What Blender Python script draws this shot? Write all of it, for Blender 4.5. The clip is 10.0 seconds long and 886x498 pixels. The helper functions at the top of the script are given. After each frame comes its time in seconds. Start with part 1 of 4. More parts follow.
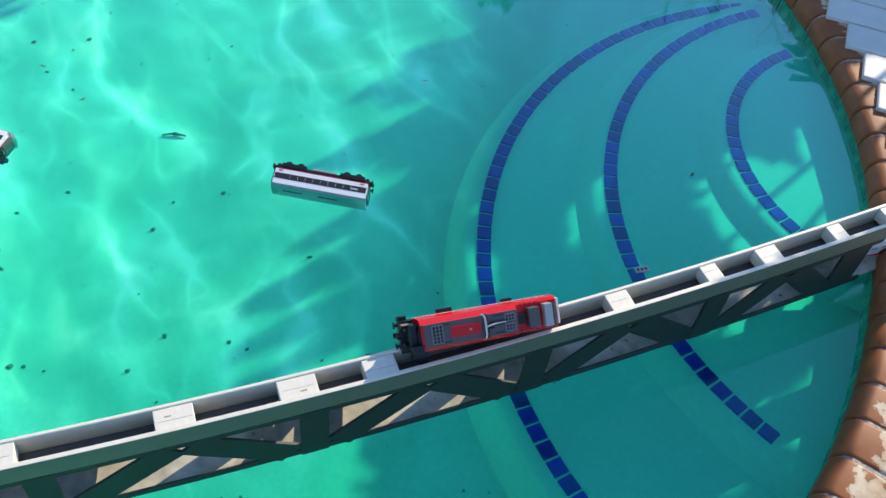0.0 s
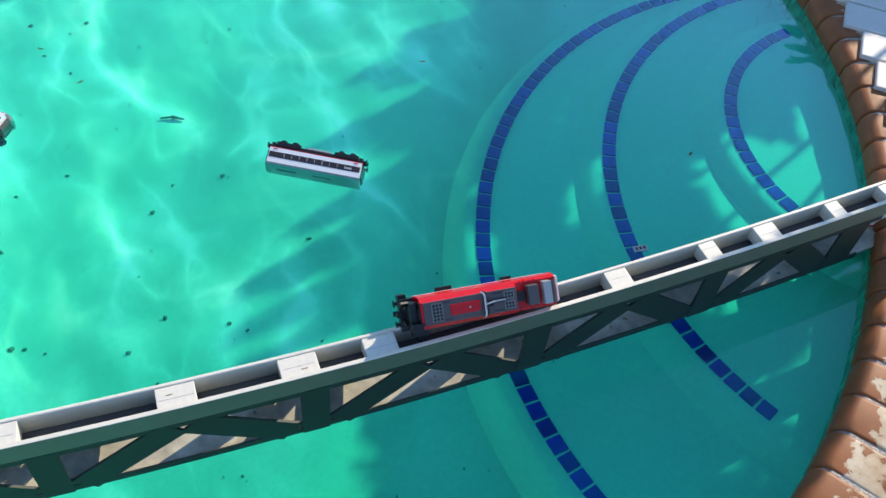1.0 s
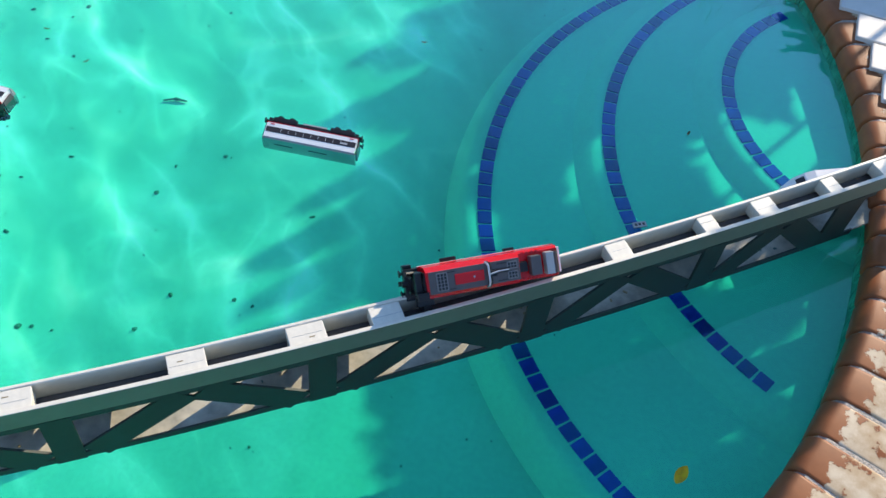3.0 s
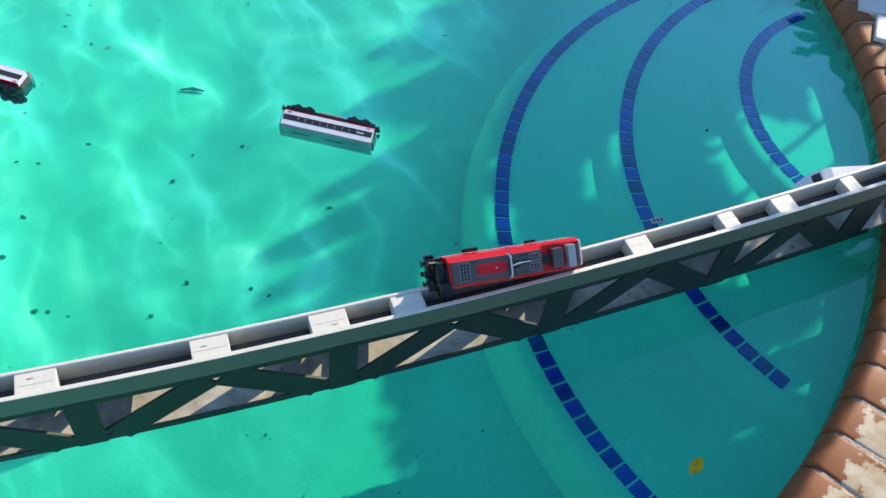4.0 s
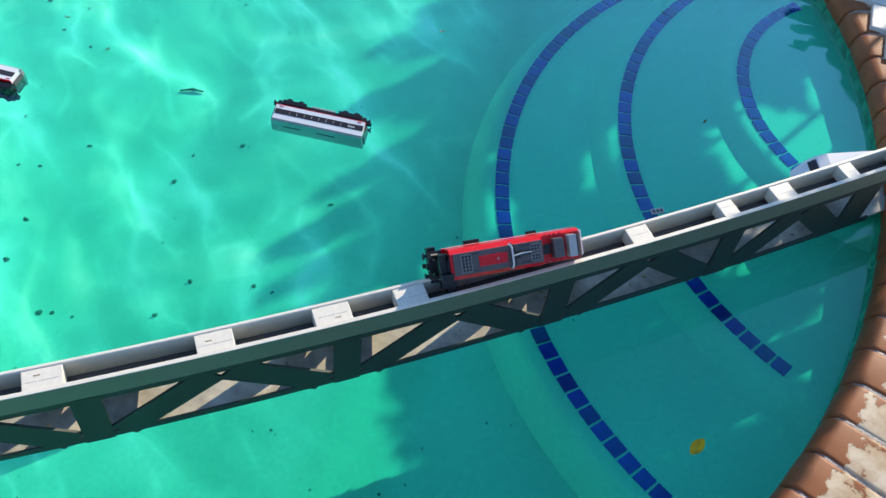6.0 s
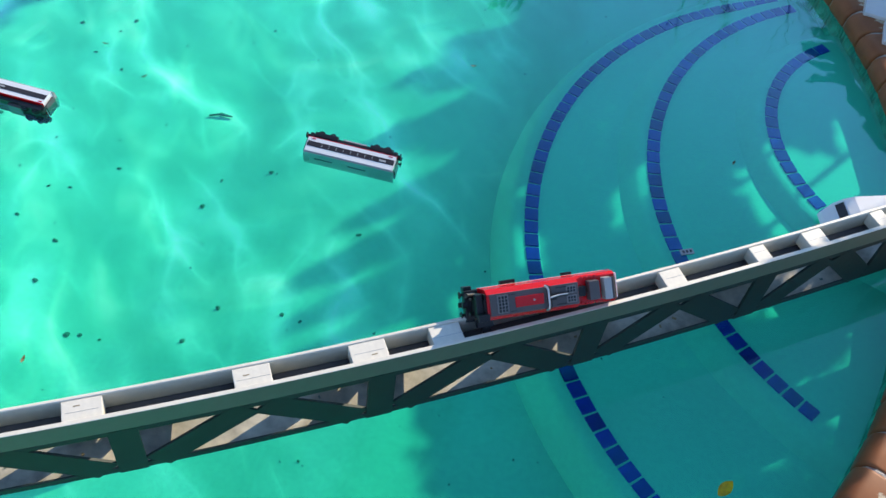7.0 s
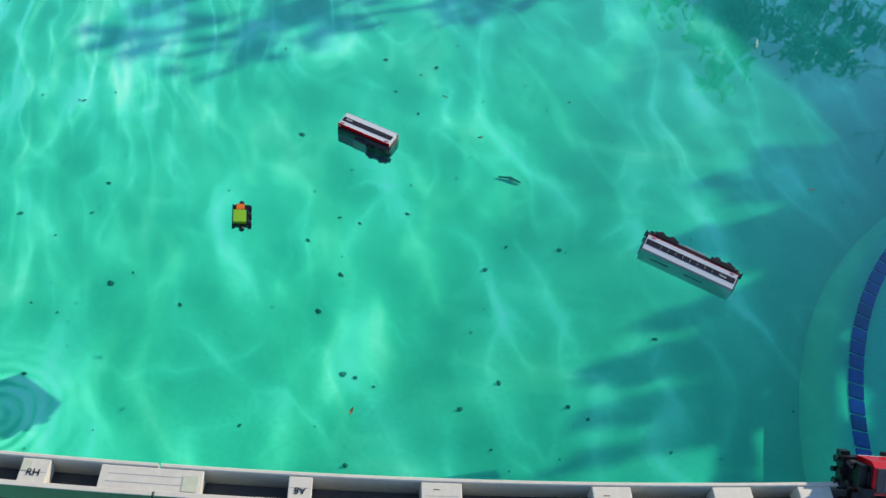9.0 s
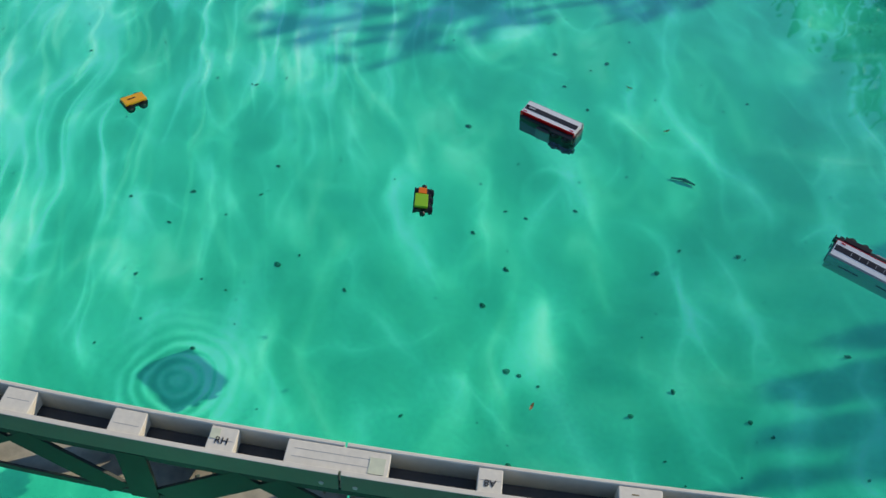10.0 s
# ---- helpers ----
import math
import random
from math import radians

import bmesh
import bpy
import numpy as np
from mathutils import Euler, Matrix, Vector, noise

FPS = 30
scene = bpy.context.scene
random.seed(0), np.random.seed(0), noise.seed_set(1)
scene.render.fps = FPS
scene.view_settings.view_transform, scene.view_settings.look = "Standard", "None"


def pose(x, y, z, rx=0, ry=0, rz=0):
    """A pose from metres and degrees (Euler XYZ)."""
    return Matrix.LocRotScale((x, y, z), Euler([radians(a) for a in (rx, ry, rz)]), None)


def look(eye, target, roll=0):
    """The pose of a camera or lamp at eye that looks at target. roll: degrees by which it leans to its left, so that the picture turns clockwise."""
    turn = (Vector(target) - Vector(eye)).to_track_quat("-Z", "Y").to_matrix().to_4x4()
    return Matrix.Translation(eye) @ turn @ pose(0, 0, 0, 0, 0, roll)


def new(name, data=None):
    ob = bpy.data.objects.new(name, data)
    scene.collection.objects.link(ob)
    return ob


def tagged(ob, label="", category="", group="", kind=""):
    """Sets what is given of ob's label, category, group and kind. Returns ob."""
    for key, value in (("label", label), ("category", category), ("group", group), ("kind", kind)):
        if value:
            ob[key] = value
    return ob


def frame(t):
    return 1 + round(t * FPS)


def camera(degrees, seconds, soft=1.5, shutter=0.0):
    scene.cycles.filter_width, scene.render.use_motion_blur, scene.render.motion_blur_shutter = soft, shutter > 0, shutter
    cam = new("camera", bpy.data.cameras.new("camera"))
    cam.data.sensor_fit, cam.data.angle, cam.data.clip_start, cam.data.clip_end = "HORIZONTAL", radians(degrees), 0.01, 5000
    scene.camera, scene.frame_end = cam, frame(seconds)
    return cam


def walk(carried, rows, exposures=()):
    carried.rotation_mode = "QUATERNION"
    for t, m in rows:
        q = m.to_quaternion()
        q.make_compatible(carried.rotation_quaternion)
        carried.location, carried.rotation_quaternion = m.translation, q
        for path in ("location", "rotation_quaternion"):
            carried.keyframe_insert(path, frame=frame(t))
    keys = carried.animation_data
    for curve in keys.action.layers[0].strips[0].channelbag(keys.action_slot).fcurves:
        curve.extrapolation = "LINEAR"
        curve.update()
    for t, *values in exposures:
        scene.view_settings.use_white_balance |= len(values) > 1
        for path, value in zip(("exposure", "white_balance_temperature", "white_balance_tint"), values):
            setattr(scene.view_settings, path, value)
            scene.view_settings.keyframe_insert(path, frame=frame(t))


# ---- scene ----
import collections
cam = camera(51.0, 10.0)
PATH = [
    (0, (0.046, 0.061, 1.365), (-0.156, 1.316, -0.179), 8.2),
    (0.5, (0.049, 0.057, 1.365), (-0.15, 1.303, -0.186), 8.5),
    (1, (0.049, 0.049, 1.361), (-0.143, 1.283, -0.201), 8.1),
    (1.5, (0.045, 0.05, 1.372), (-0.137, 1.27, -0.202), 8.6),
    (2, (0.051, 0.036, 1.369), (-0.13, 1.255, -0.206), 8.3),
    (3.5, (0.037, -0.01, 1.358), (-0.139, 1.22, -0.209), 8.9),
    (4, (0.019, -0.019, 1.355), (-0.161, 1.204, -0.217), 9.5),
    (4.5, (0.024, -0.029, 1.349), (-0.162, 1.19, -0.226), 8.6),
    (5, (0.028, -0.035, 1.349), (-0.154, 1.184, -0.226), 8.3),
    (6.5, (0.011, -0.036, 1.362), (-0.176, 1.197, -0.201), 8.7),
    (7, (-0.033, -0.031, 1.377), (-0.236, 1.219, -0.171), 9.4),
    (7.5, (-0.154, -0.062, 1.387), (-0.364, 1.225, -0.129), 12.3),
    (8, (-0.228, -0.054, 1.376), (-0.531, 1.225, -0.131), 11.9),
    (8.5, (-0.325, -0.055, 1.38), (-0.708, 1.194, -0.134), 12.3),
    (9, (-0.435, -0.077, 1.33), (-0.915, 1.137, -0.185), 12.1),
    (9.5, (-0.515, -0.107, 1.272), (-1.109, 1.043, -0.252), 11.4),
    (10, (-0.526, -0.117, 1.237), (-1.232, 0.966, -0.289), 6.4),
]
walk(cam, [(t, look(eye, target, roll)) for t, eye, target, roll in PATH],
     [(0, 0.64, 7050, 10), (7.5, 0.58, 7050, 10), (8.5, 0.32, 7100, 9), (9.0, 0.06, 7150, 8), (9.5, -0.22, 7200, 8), (10, -0.28, 7200, 8)])

# ---- world, sun ----
SUN = Vector((0.377, 0.807, 0.454)).normalized()      # towards the sun
world = bpy.data.worlds.new("sky")
scene.world = world
world.use_nodes = True
wn = world.node_tree
bg = wn.nodes["Background"]
sky = wn.nodes.new("ShaderNodeTexSky")
sky.sky_type = "NISHITA"
sky.sun_disc = False
sky.dust_density, sky.ozone_density, sky.altitude = 0.0, 5.0, 300
sky.sun_elevation = math.asin(SUN.z)
sky.sun_rotation = math.atan2(SUN.x, SUN.y)
wn.links.new(sky.outputs[0], bg.inputs[0])
bg.inputs[1].default_value = 0.185
sun_data = bpy.data.lights.new("sun", "SUN")
sun_data.energy, sun_data.angle, sun_data.color = 3.7, radians(0.3), (1.0, 0.90, 0.75)
sun = new("sun", sun_data)
sun.matrix_world = look(SUN * 30, (0, 0, 0))


# ---- materials ----
def nodes_of(name):
    m = bpy.data.materials.new(name)
    m.use_nodes = True
    nt = m.node_tree
    return m, nt, nt.nodes["Principled BSDF"]


def noise_node(nt, scale, detail=4, rough=0.55, coords="Object"):
    tc = nt.nodes.new("ShaderNodeTexCoord")
    n = nt.nodes.new("ShaderNodeTexNoise")
    n.inputs["Scale"].default_value = scale
    n.inputs["Detail"].default_value = detail
    n.inputs["Roughness"].default_value = rough
    nt.links.new(tc.outputs[coords], n.inputs["Vector"])
    return n


def ramp(nt, src, stops):
    r = nt.nodes.new("ShaderNodeValToRGB")
    el = r.color_ramp.elements
    while len(el) < len(stops):
        el.new(0.5)
    for e, (p, c) in zip(el, stops):
        e.position, e.color = p, (*c, 1)
    nt.links.new(src, r.inputs[0])
    return r


def shade(c, k):
    return tuple(min(1, v * k) for v in c)


def surface(name, base, rough=0.5, metal=0.0, grain=60, vary=0.12, coarse=6, bump=0.15, depth=0.001, spread=0.0, coords="Object"):
    """A material with colour variation at two scales, uneven gloss and fine relief."""
    m, nt, b = nodes_of(name)
    n1, n2 = noise_node(nt, grain, 5, coords=coords), noise_node(nt, coarse, 3, coords=coords)
    add = nt.nodes.new("ShaderNodeMath")
    add.operation = "ADD"
    nt.links.new(n1.outputs["Fac"], add.inputs[0])
    nt.links.new(n2.outputs["Fac"], add.inputs[1])
    half = nt.nodes.new("ShaderNodeMath")
    half.operation = "MULTIPLY"
    half.inputs[1].default_value = 0.5
    nt.links.new(add.outputs[0], half.inputs[0])
    r = ramp(nt, half.outputs[0], [(0.3, shade(base, 1 - vary)), (0.5, base), (0.7, shade(base, 1 + vary))])
    colour = r.outputs[0]
    if spread:
        info = nt.nodes.new("ShaderNodeObjectInfo")
        hsv = nt.nodes.new("ShaderNodeHueSaturation")
        mr = nt.nodes.new("ShaderNodeMapRange")
        mr.inputs["To Min"].default_value, mr.inputs["To Max"].default_value = 1 - spread, 1 + spread
        nt.links.new(info.outputs["Random"], mr.inputs["Value"])
        nt.links.new(mr.outputs[0], hsv.inputs["Value"])
        nt.links.new(colour, hsv.inputs["Color"])
        colour = hsv.outputs[0]
    nt.links.new(colour, b.inputs["Base Color"])
    rr = nt.nodes.new("ShaderNodeMapRange")
    rr.inputs["To Min"].default_value, rr.inputs["To Max"].default_value = max(0.02, rough - 0.1), min(1, rough + 0.1)
    nt.links.new(n2.outputs["Fac"], rr.inputs["Value"])
    nt.links.new(rr.outputs[0], b.inputs["Roughness"])
    b.inputs["Metallic"].default_value = metal
    if bump:
        bp = nt.nodes.new("ShaderNodeBump")
        bp.inputs["Strength"].default_value, bp.inputs["Distance"].default_value = bump, depth
        nt.links.new(n1.outputs["Fac"], bp.inputs["Height"])
        nt.links.new(bp.outputs[0], b.inputs["Normal"])
    return m


def water_material():
    """Clear, faintly green water: it lets light through a tint painted with caustics and rings, and mirrors the sky by
    a boosted, blued Fresnel.
    """
    m, nt, b = nodes_of("pool_water")
    nt.nodes.remove(b)
    out = nt.nodes["Material Output"]
    tc = nt.nodes.new("ShaderNodeTexCoord")
    warp = nt.nodes.new("ShaderNodeTexNoise")
    warp.inputs["Scale"].default_value, warp.inputs["Detail"].default_value = 3.0, 2
    nt.links.new(tc.outputs["Object"], warp.inputs["Vector"])
    mix = nt.nodes.new("ShaderNodeVectorMath")
    mix.operation = "MULTIPLY_ADD"
    mix.inputs[1].default_value = (0.16, 0.16, 0)
    nt.links.new(warp.outputs["Color"], mix.inputs[0])
    nt.links.new(tc.outputs["Object"], mix.inputs[2])
    turn = nt.nodes.new("ShaderNodeMapping")
    turn.inputs["Rotation"].default_value = (0, 0, radians(-42))
    nt.links.new(mix.outputs[0], turn.inputs["Vector"])

    def caustic_lines(scale, width, twist, squash, offset):
        """Ridges of a stretched noise, broken into lengths: wandering bright lines painted as caustics."""
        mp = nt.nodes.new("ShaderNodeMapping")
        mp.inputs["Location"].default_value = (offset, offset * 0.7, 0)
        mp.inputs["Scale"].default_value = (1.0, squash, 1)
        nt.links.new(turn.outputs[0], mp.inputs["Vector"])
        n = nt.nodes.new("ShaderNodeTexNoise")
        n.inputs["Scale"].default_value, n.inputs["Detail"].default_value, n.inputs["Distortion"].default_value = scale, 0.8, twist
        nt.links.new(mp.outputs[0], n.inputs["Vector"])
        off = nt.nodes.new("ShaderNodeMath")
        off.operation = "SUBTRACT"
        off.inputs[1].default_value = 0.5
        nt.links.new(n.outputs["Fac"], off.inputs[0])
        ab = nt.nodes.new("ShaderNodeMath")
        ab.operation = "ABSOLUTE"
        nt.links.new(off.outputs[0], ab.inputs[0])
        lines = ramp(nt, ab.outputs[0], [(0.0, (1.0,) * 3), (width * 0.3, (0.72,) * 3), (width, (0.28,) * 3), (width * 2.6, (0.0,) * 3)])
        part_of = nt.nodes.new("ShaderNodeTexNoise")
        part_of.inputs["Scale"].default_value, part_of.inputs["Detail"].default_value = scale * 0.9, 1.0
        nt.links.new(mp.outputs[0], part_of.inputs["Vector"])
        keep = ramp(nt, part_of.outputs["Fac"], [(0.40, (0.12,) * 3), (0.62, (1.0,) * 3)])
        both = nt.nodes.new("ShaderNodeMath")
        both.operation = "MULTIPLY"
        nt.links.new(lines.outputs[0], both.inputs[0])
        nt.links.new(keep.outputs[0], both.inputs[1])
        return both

    def weigh(src, factor, then=None):
        node = nt.nodes.new("ShaderNodeMath")
        node.operation = "MULTIPLY_ADD" if then is not None else "MULTIPLY"
        nt.links.new(src, node.inputs[0])
        node.inputs[1].default_value = factor
        if then is not None:
            nt.links.new(then, node.inputs[2])
        return node.outputs[0]

    big, small = caustic_lines(5.2, 0.11, 0.5, 0.42, 0.0), caustic_lines(9.5, 0.12, 0.5, 0.5, 3.7)
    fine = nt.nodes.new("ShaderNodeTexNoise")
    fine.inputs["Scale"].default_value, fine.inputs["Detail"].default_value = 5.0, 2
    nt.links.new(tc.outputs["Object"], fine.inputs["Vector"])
    # rings round a spot beside the bridge, painted light and dark into the tint
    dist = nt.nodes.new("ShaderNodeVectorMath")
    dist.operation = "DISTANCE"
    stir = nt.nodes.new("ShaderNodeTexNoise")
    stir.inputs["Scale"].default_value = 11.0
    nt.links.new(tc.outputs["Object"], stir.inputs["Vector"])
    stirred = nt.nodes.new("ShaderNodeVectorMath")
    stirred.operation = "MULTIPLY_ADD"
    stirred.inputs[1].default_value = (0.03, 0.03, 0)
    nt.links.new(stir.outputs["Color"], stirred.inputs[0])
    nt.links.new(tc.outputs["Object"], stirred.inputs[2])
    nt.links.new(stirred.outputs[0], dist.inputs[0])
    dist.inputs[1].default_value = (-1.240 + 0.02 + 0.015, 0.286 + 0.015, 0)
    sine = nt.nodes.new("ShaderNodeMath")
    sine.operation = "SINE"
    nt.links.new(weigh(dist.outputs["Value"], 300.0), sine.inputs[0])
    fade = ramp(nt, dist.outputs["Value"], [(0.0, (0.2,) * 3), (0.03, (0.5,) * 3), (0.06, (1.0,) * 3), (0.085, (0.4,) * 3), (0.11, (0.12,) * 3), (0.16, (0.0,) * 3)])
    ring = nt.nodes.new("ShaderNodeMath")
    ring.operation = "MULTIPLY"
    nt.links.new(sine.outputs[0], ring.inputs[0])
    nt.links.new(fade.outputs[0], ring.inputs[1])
    # thin bright lines of ripple light past the wagons, painted into the tint
    thin_lines = caustic_lines(15.0, 0.05, 0.15, 0.11, 9.1)
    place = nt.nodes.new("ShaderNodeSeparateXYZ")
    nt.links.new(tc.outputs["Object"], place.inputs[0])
    thin_lines_mask = nt.nodes.new("ShaderNodeMapRange")
    thin_lines_mask.inputs["From Min"].default_value, thin_lines_mask.inputs["From Max"].default_value = -1.25, -1.65
    nt.links.new(place.outputs["X"], thin_lines_mask.inputs["Value"])
    thin_lines_part = nt.nodes.new("ShaderNodeMath")
    thin_lines_part.operation = "MULTIPLY"
    nt.links.new(thin_lines.outputs[0], thin_lines_part.inputs[0])
    nt.links.new(thin_lines_mask.outputs[0], thin_lines_part.inputs[1])
    total = weigh(thin_lines_part.outputs[0], 0.7, weigh(big.outputs[0], 0.48, weigh(small.outputs[0], 0.30, weigh(fine.outputs["Fac"], 0.66, weigh(ring.outputs[0], 0.24)))))
    # the painted caustics fade out towards the shaded steps
    sep = nt.nodes.new("ShaderNodeSeparateXYZ")
    nt.links.new(tc.outputs["Object"], sep.inputs[0])
    caustic_fade = nt.nodes.new("ShaderNodeMapRange")
    caustic_fade.inputs["From Min"].default_value, caustic_fade.inputs["From Max"].default_value = -0.06, -0.24
    nt.links.new(sep.outputs["X"], caustic_fade.inputs["Value"])
    caustics = nt.nodes.new("ShaderNodeMath")
    caustics.operation = "MULTIPLY"
    nt.links.new(total, caustics.inputs[0])
    nt.links.new(caustic_fade.outputs[0], caustics.inputs[1])
    # dark to bright stops paint the caustics; the first one colours the shaded steps
    tint = ramp(nt, caustics.outputs[0], [(0.0, (0.055, 0.615, 0.495)), (0.16, (0.055, 0.54, 0.415)), (0.40, (0.085, 0.61, 0.465)), (0.60, (0.140, 0.74, 0.57)), (0.80, (0.31, 0.91, 0.75)), (1.0, (0.62, 1.0, 0.92))])
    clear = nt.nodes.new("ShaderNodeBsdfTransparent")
    # scaled up so that the painted lines pass more than full light
    tint_gain = nt.nodes.new("ShaderNodeVectorMath")
    tint_gain.operation = "SCALE"
    tint_gain.inputs["Scale"].default_value = 1.58
    nt.links.new(tint.outputs[0], tint_gain.inputs[0])
    nt.links.new(tint_gain.outputs[0], clear.inputs["Color"])
    gloss = nt.nodes.new("ShaderNodeBsdfGlossy")
    gloss.inputs["Roughness"].default_value = 0.02
    gloss.inputs["Color"].default_value = (0.62, 0.86, 1.0, 1)
    rip = nt.nodes.new("ShaderNodeTexNoise")
    rip.inputs["Scale"].default_value, rip.inputs["Detail"].default_value = 11.0, 1
    nt.links.new(tc.outputs["Object"], rip.inputs["Vector"])
    bp = nt.nodes.new("ShaderNodeBump")
    bp.inputs["Strength"].default_value, bp.inputs["Distance"].default_value = 0.09, 0.005
    nt.links.new(rip.outputs["Fac"], bp.inputs["Height"])
    nt.links.new(bp.outputs[0], gloss.inputs["Normal"])
    fac = nt.nodes.new("ShaderNodeLayerWeight")
    fac.inputs["Blend"].default_value = 0.5
    nt.links.new(bp.outputs[0], fac.inputs["Normal"])
    power = nt.nodes.new("ShaderNodeMath")
    power.operation = "POWER"
    power.inputs[1].default_value = 2.5
    nt.links.new(fac.outputs["Facing"], power.inputs[0])
    fr = nt.nodes.new("ShaderNodeMath")
    fr.operation = "MULTIPLY_ADD"
    fr.inputs[1].default_value, fr.inputs[2].default_value = 1.2, 0.004
    nt.links.new(power.outputs[0], fr.inputs[0])
    ms = nt.nodes.new("ShaderNodeMixShader")
    nt.links.new(fr.outputs[0], ms.inputs[0])
    nt.links.new(clear.outputs[0], ms.inputs[1])
    nt.links.new(gloss.outputs[0], ms.inputs[2])
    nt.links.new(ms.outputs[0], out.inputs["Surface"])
    return m


def peeling_paint():
    """Brown masonry paint on cream brick, worn through in ragged patches on the crown."""
    m, nt, b = nodes_of("peeling_brown_paint")
    tc = nt.nodes.new("ShaderNodeTexCoord")
    info = nt.nodes.new("ShaderNodeObjectInfo")
    off = nt.nodes.new("ShaderNodeVectorMath")
    off.operation = "MULTIPLY_ADD"
    off.inputs[1].default_value = (7, 7, 7)
    nt.links.new(info.outputs["Random"], off.inputs[0])
    nt.links.new(tc.outputs["Object"], off.inputs[2])
    n = nt.nodes.new("ShaderNodeTexNoise")
    n.inputs["Scale"].default_value, n.inputs["Detail"].default_value, n.inputs["Roughness"].default_value = 22, 8, 0.62
    nt.links.new(off.outputs[0], n.inputs["Vector"])
    sep = nt.nodes.new("ShaderNodeSeparateXYZ")
    nt.links.new(tc.outputs["Object"], sep.inputs[0])
    # the crown, where feet and sun wear it, away from the water
    crown = nt.nodes.new("ShaderNodeMapRange")
    crown.inputs["From Min"].default_value, crown.inputs["From Max"].default_value = 0.015, 0.075
    crown.inputs["To Min"].default_value, crown.inputs["To Max"].default_value = -0.25, 0.1
    nt.links.new(sep.outputs["X"], crown.inputs["Value"])
    add = nt.nodes.new("ShaderNodeMath")
    nt.links.new(n.outputs["Fac"], add.inputs[0])
    nt.links.new(crown.outputs[0], add.inputs[1])
    worn = ramp(nt, add.outputs[0], [(0.50, (0, 0, 0)), (0.53, (1, 1, 1))])
    paint = ramp(nt, n.outputs["Fac"], [(0.3, (0.23, 0.072, 0.022)), (0.7, (0.33, 0.110, 0.036))])
    brick = ramp(nt, n.outputs["Fac"], [(0.45, (0.50, 0.36, 0.22)), (0.65, (0.68, 0.56, 0.40))])
    mx = nt.nodes.new("ShaderNodeMix")
    mx.data_type = "RGBA"
    nt.links.new(worn.outputs[0], mx.inputs[0])
    nt.links.new(paint.outputs[0], mx.inputs[6])
    nt.links.new(brick.outputs[0], mx.inputs[7])
    nt.links.new(mx.outputs[2], b.inputs["Base Color"])
    rr = nt.nodes.new("ShaderNodeMapRange")
    rr.inputs["To Min"].default_value, rr.inputs["To Max"].default_value = 0.48, 0.8
    nt.links.new(worn.outputs[0], rr.inputs["Value"])
    nt.links.new(rr.outputs[0], b.inputs["Roughness"])
    bp = nt.nodes.new("ShaderNodeBump")
    b.inputs["Specular IOR Level"].default_value = 0.25
    bp.inputs["Strength"].default_value, bp.inputs["Distance"].default_value, bp.invert = 0.5, 0.0015, True
    nt.links.new(worn.outputs[0], bp.inputs["Height"])
    nt.links.new(bp.outputs[0], b.inputs["Normal"])
    return m


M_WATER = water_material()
M_PLASTER = surface("pool_plaster", (0.66, 0.72, 0.66), 0.7, grain=90, coarse=2.2, vary=0.10, bump=0.1)
M_TILE = surface("cobalt_glazed_tile", (0.012, 0.03, 0.42), 0.15, grain=40, vary=0.25, bump=0.05, spread=0.35)
M_RELIEF = surface("green_glazed_relief", (0.30, 0.50, 0.42), 0.2, grain=50, vary=0.3, coarse=20)
M_COPING = peeling_paint()
M_MORTAR = surface("white_grit_mortar", (0.42, 0.36, 0.30), 0.6, grain=260, vary=0.7, coarse=120, bump=0.8, depth=0.003)
M_PATIO = surface("weathered_concrete", (0.42, 0.40, 0.37), 0.85, grain=50, vary=0.15, coarse=2)
M_DECK = surface("white_painted_deck", (0.66, 0.63, 0.58), 0.6, grain=30, vary=0.10, coarse=3, spread=0.1)
M_WOOD = surface("white_painted_wood", (0.78, 0.71, 0.59), 0.5, grain=70, vary=0.10, coarse=9, bump=0.25)
M_BLOCK = surface("bright_white_block_paint", (0.80, 0.74, 0.62), 0.55, grain=110, vary=0.10, coarse=14, bump=0.35)
# near-black green: the shade on the trussed sides is put into this colour
M_TRUSS = surface("shade_dark_truss_board", (0.012, 0.025, 0.020), 0.6, grain=60, vary=0.2, coarse=8, bump=0.2)
# the near rail's shaded face, its shade and green bounce put into the colour
M_RAIL = surface("shade_toned_rail_paint", (0.100, 0.135, 0.098), 0.5, grain=60, vary=0.12, coarse=8, bump=0.2)
# the far rail's shade in the channel is put into this dark colour
M_SHADEBOARD = surface("shaded_channel_board", (0.11, 0.10, 0.10), 0.7, grain=60, vary=0.2)
M_DECKBOARD = surface("stained_grey_board", (0.46, 0.43, 0.34), 0.7, grain=45, vary=0.45, coarse=16, bump=0.3)
M_BARE = surface("bare_pale_wood", (0.66, 0.68, 0.50), 0.7, grain=90, vary=0.15)
M_INK = surface("black_marker_ink", (0.01, 0.01, 0.012), 0.6, vary=0.2)
M_RED = surface("glossy_red_plastic", (0.66, 0.008, 0.012), 0.22, grain=30, vary=0.06, bump=0.02)
M_WHITE = surface("glossy_white_plastic", (0.88, 0.87, 0.85), 0.25, grain=30, vary=0.04, bump=0.02)
M_GREY = surface("dark_grey_plastic", (0.10, 0.088, 0.088), 0.45, grain=30, vary=0.08, bump=0.02)
M_LGREY = surface("light_grey_plastic", (0.42, 0.42, 0.42), 0.3, grain=30, vary=0.06, bump=0.02)
M_ROOFGREY = surface("roof_grey_plastic", (0.30, 0.30, 0.30), 0.3, grain=30, vary=0.06, bump=0.02)
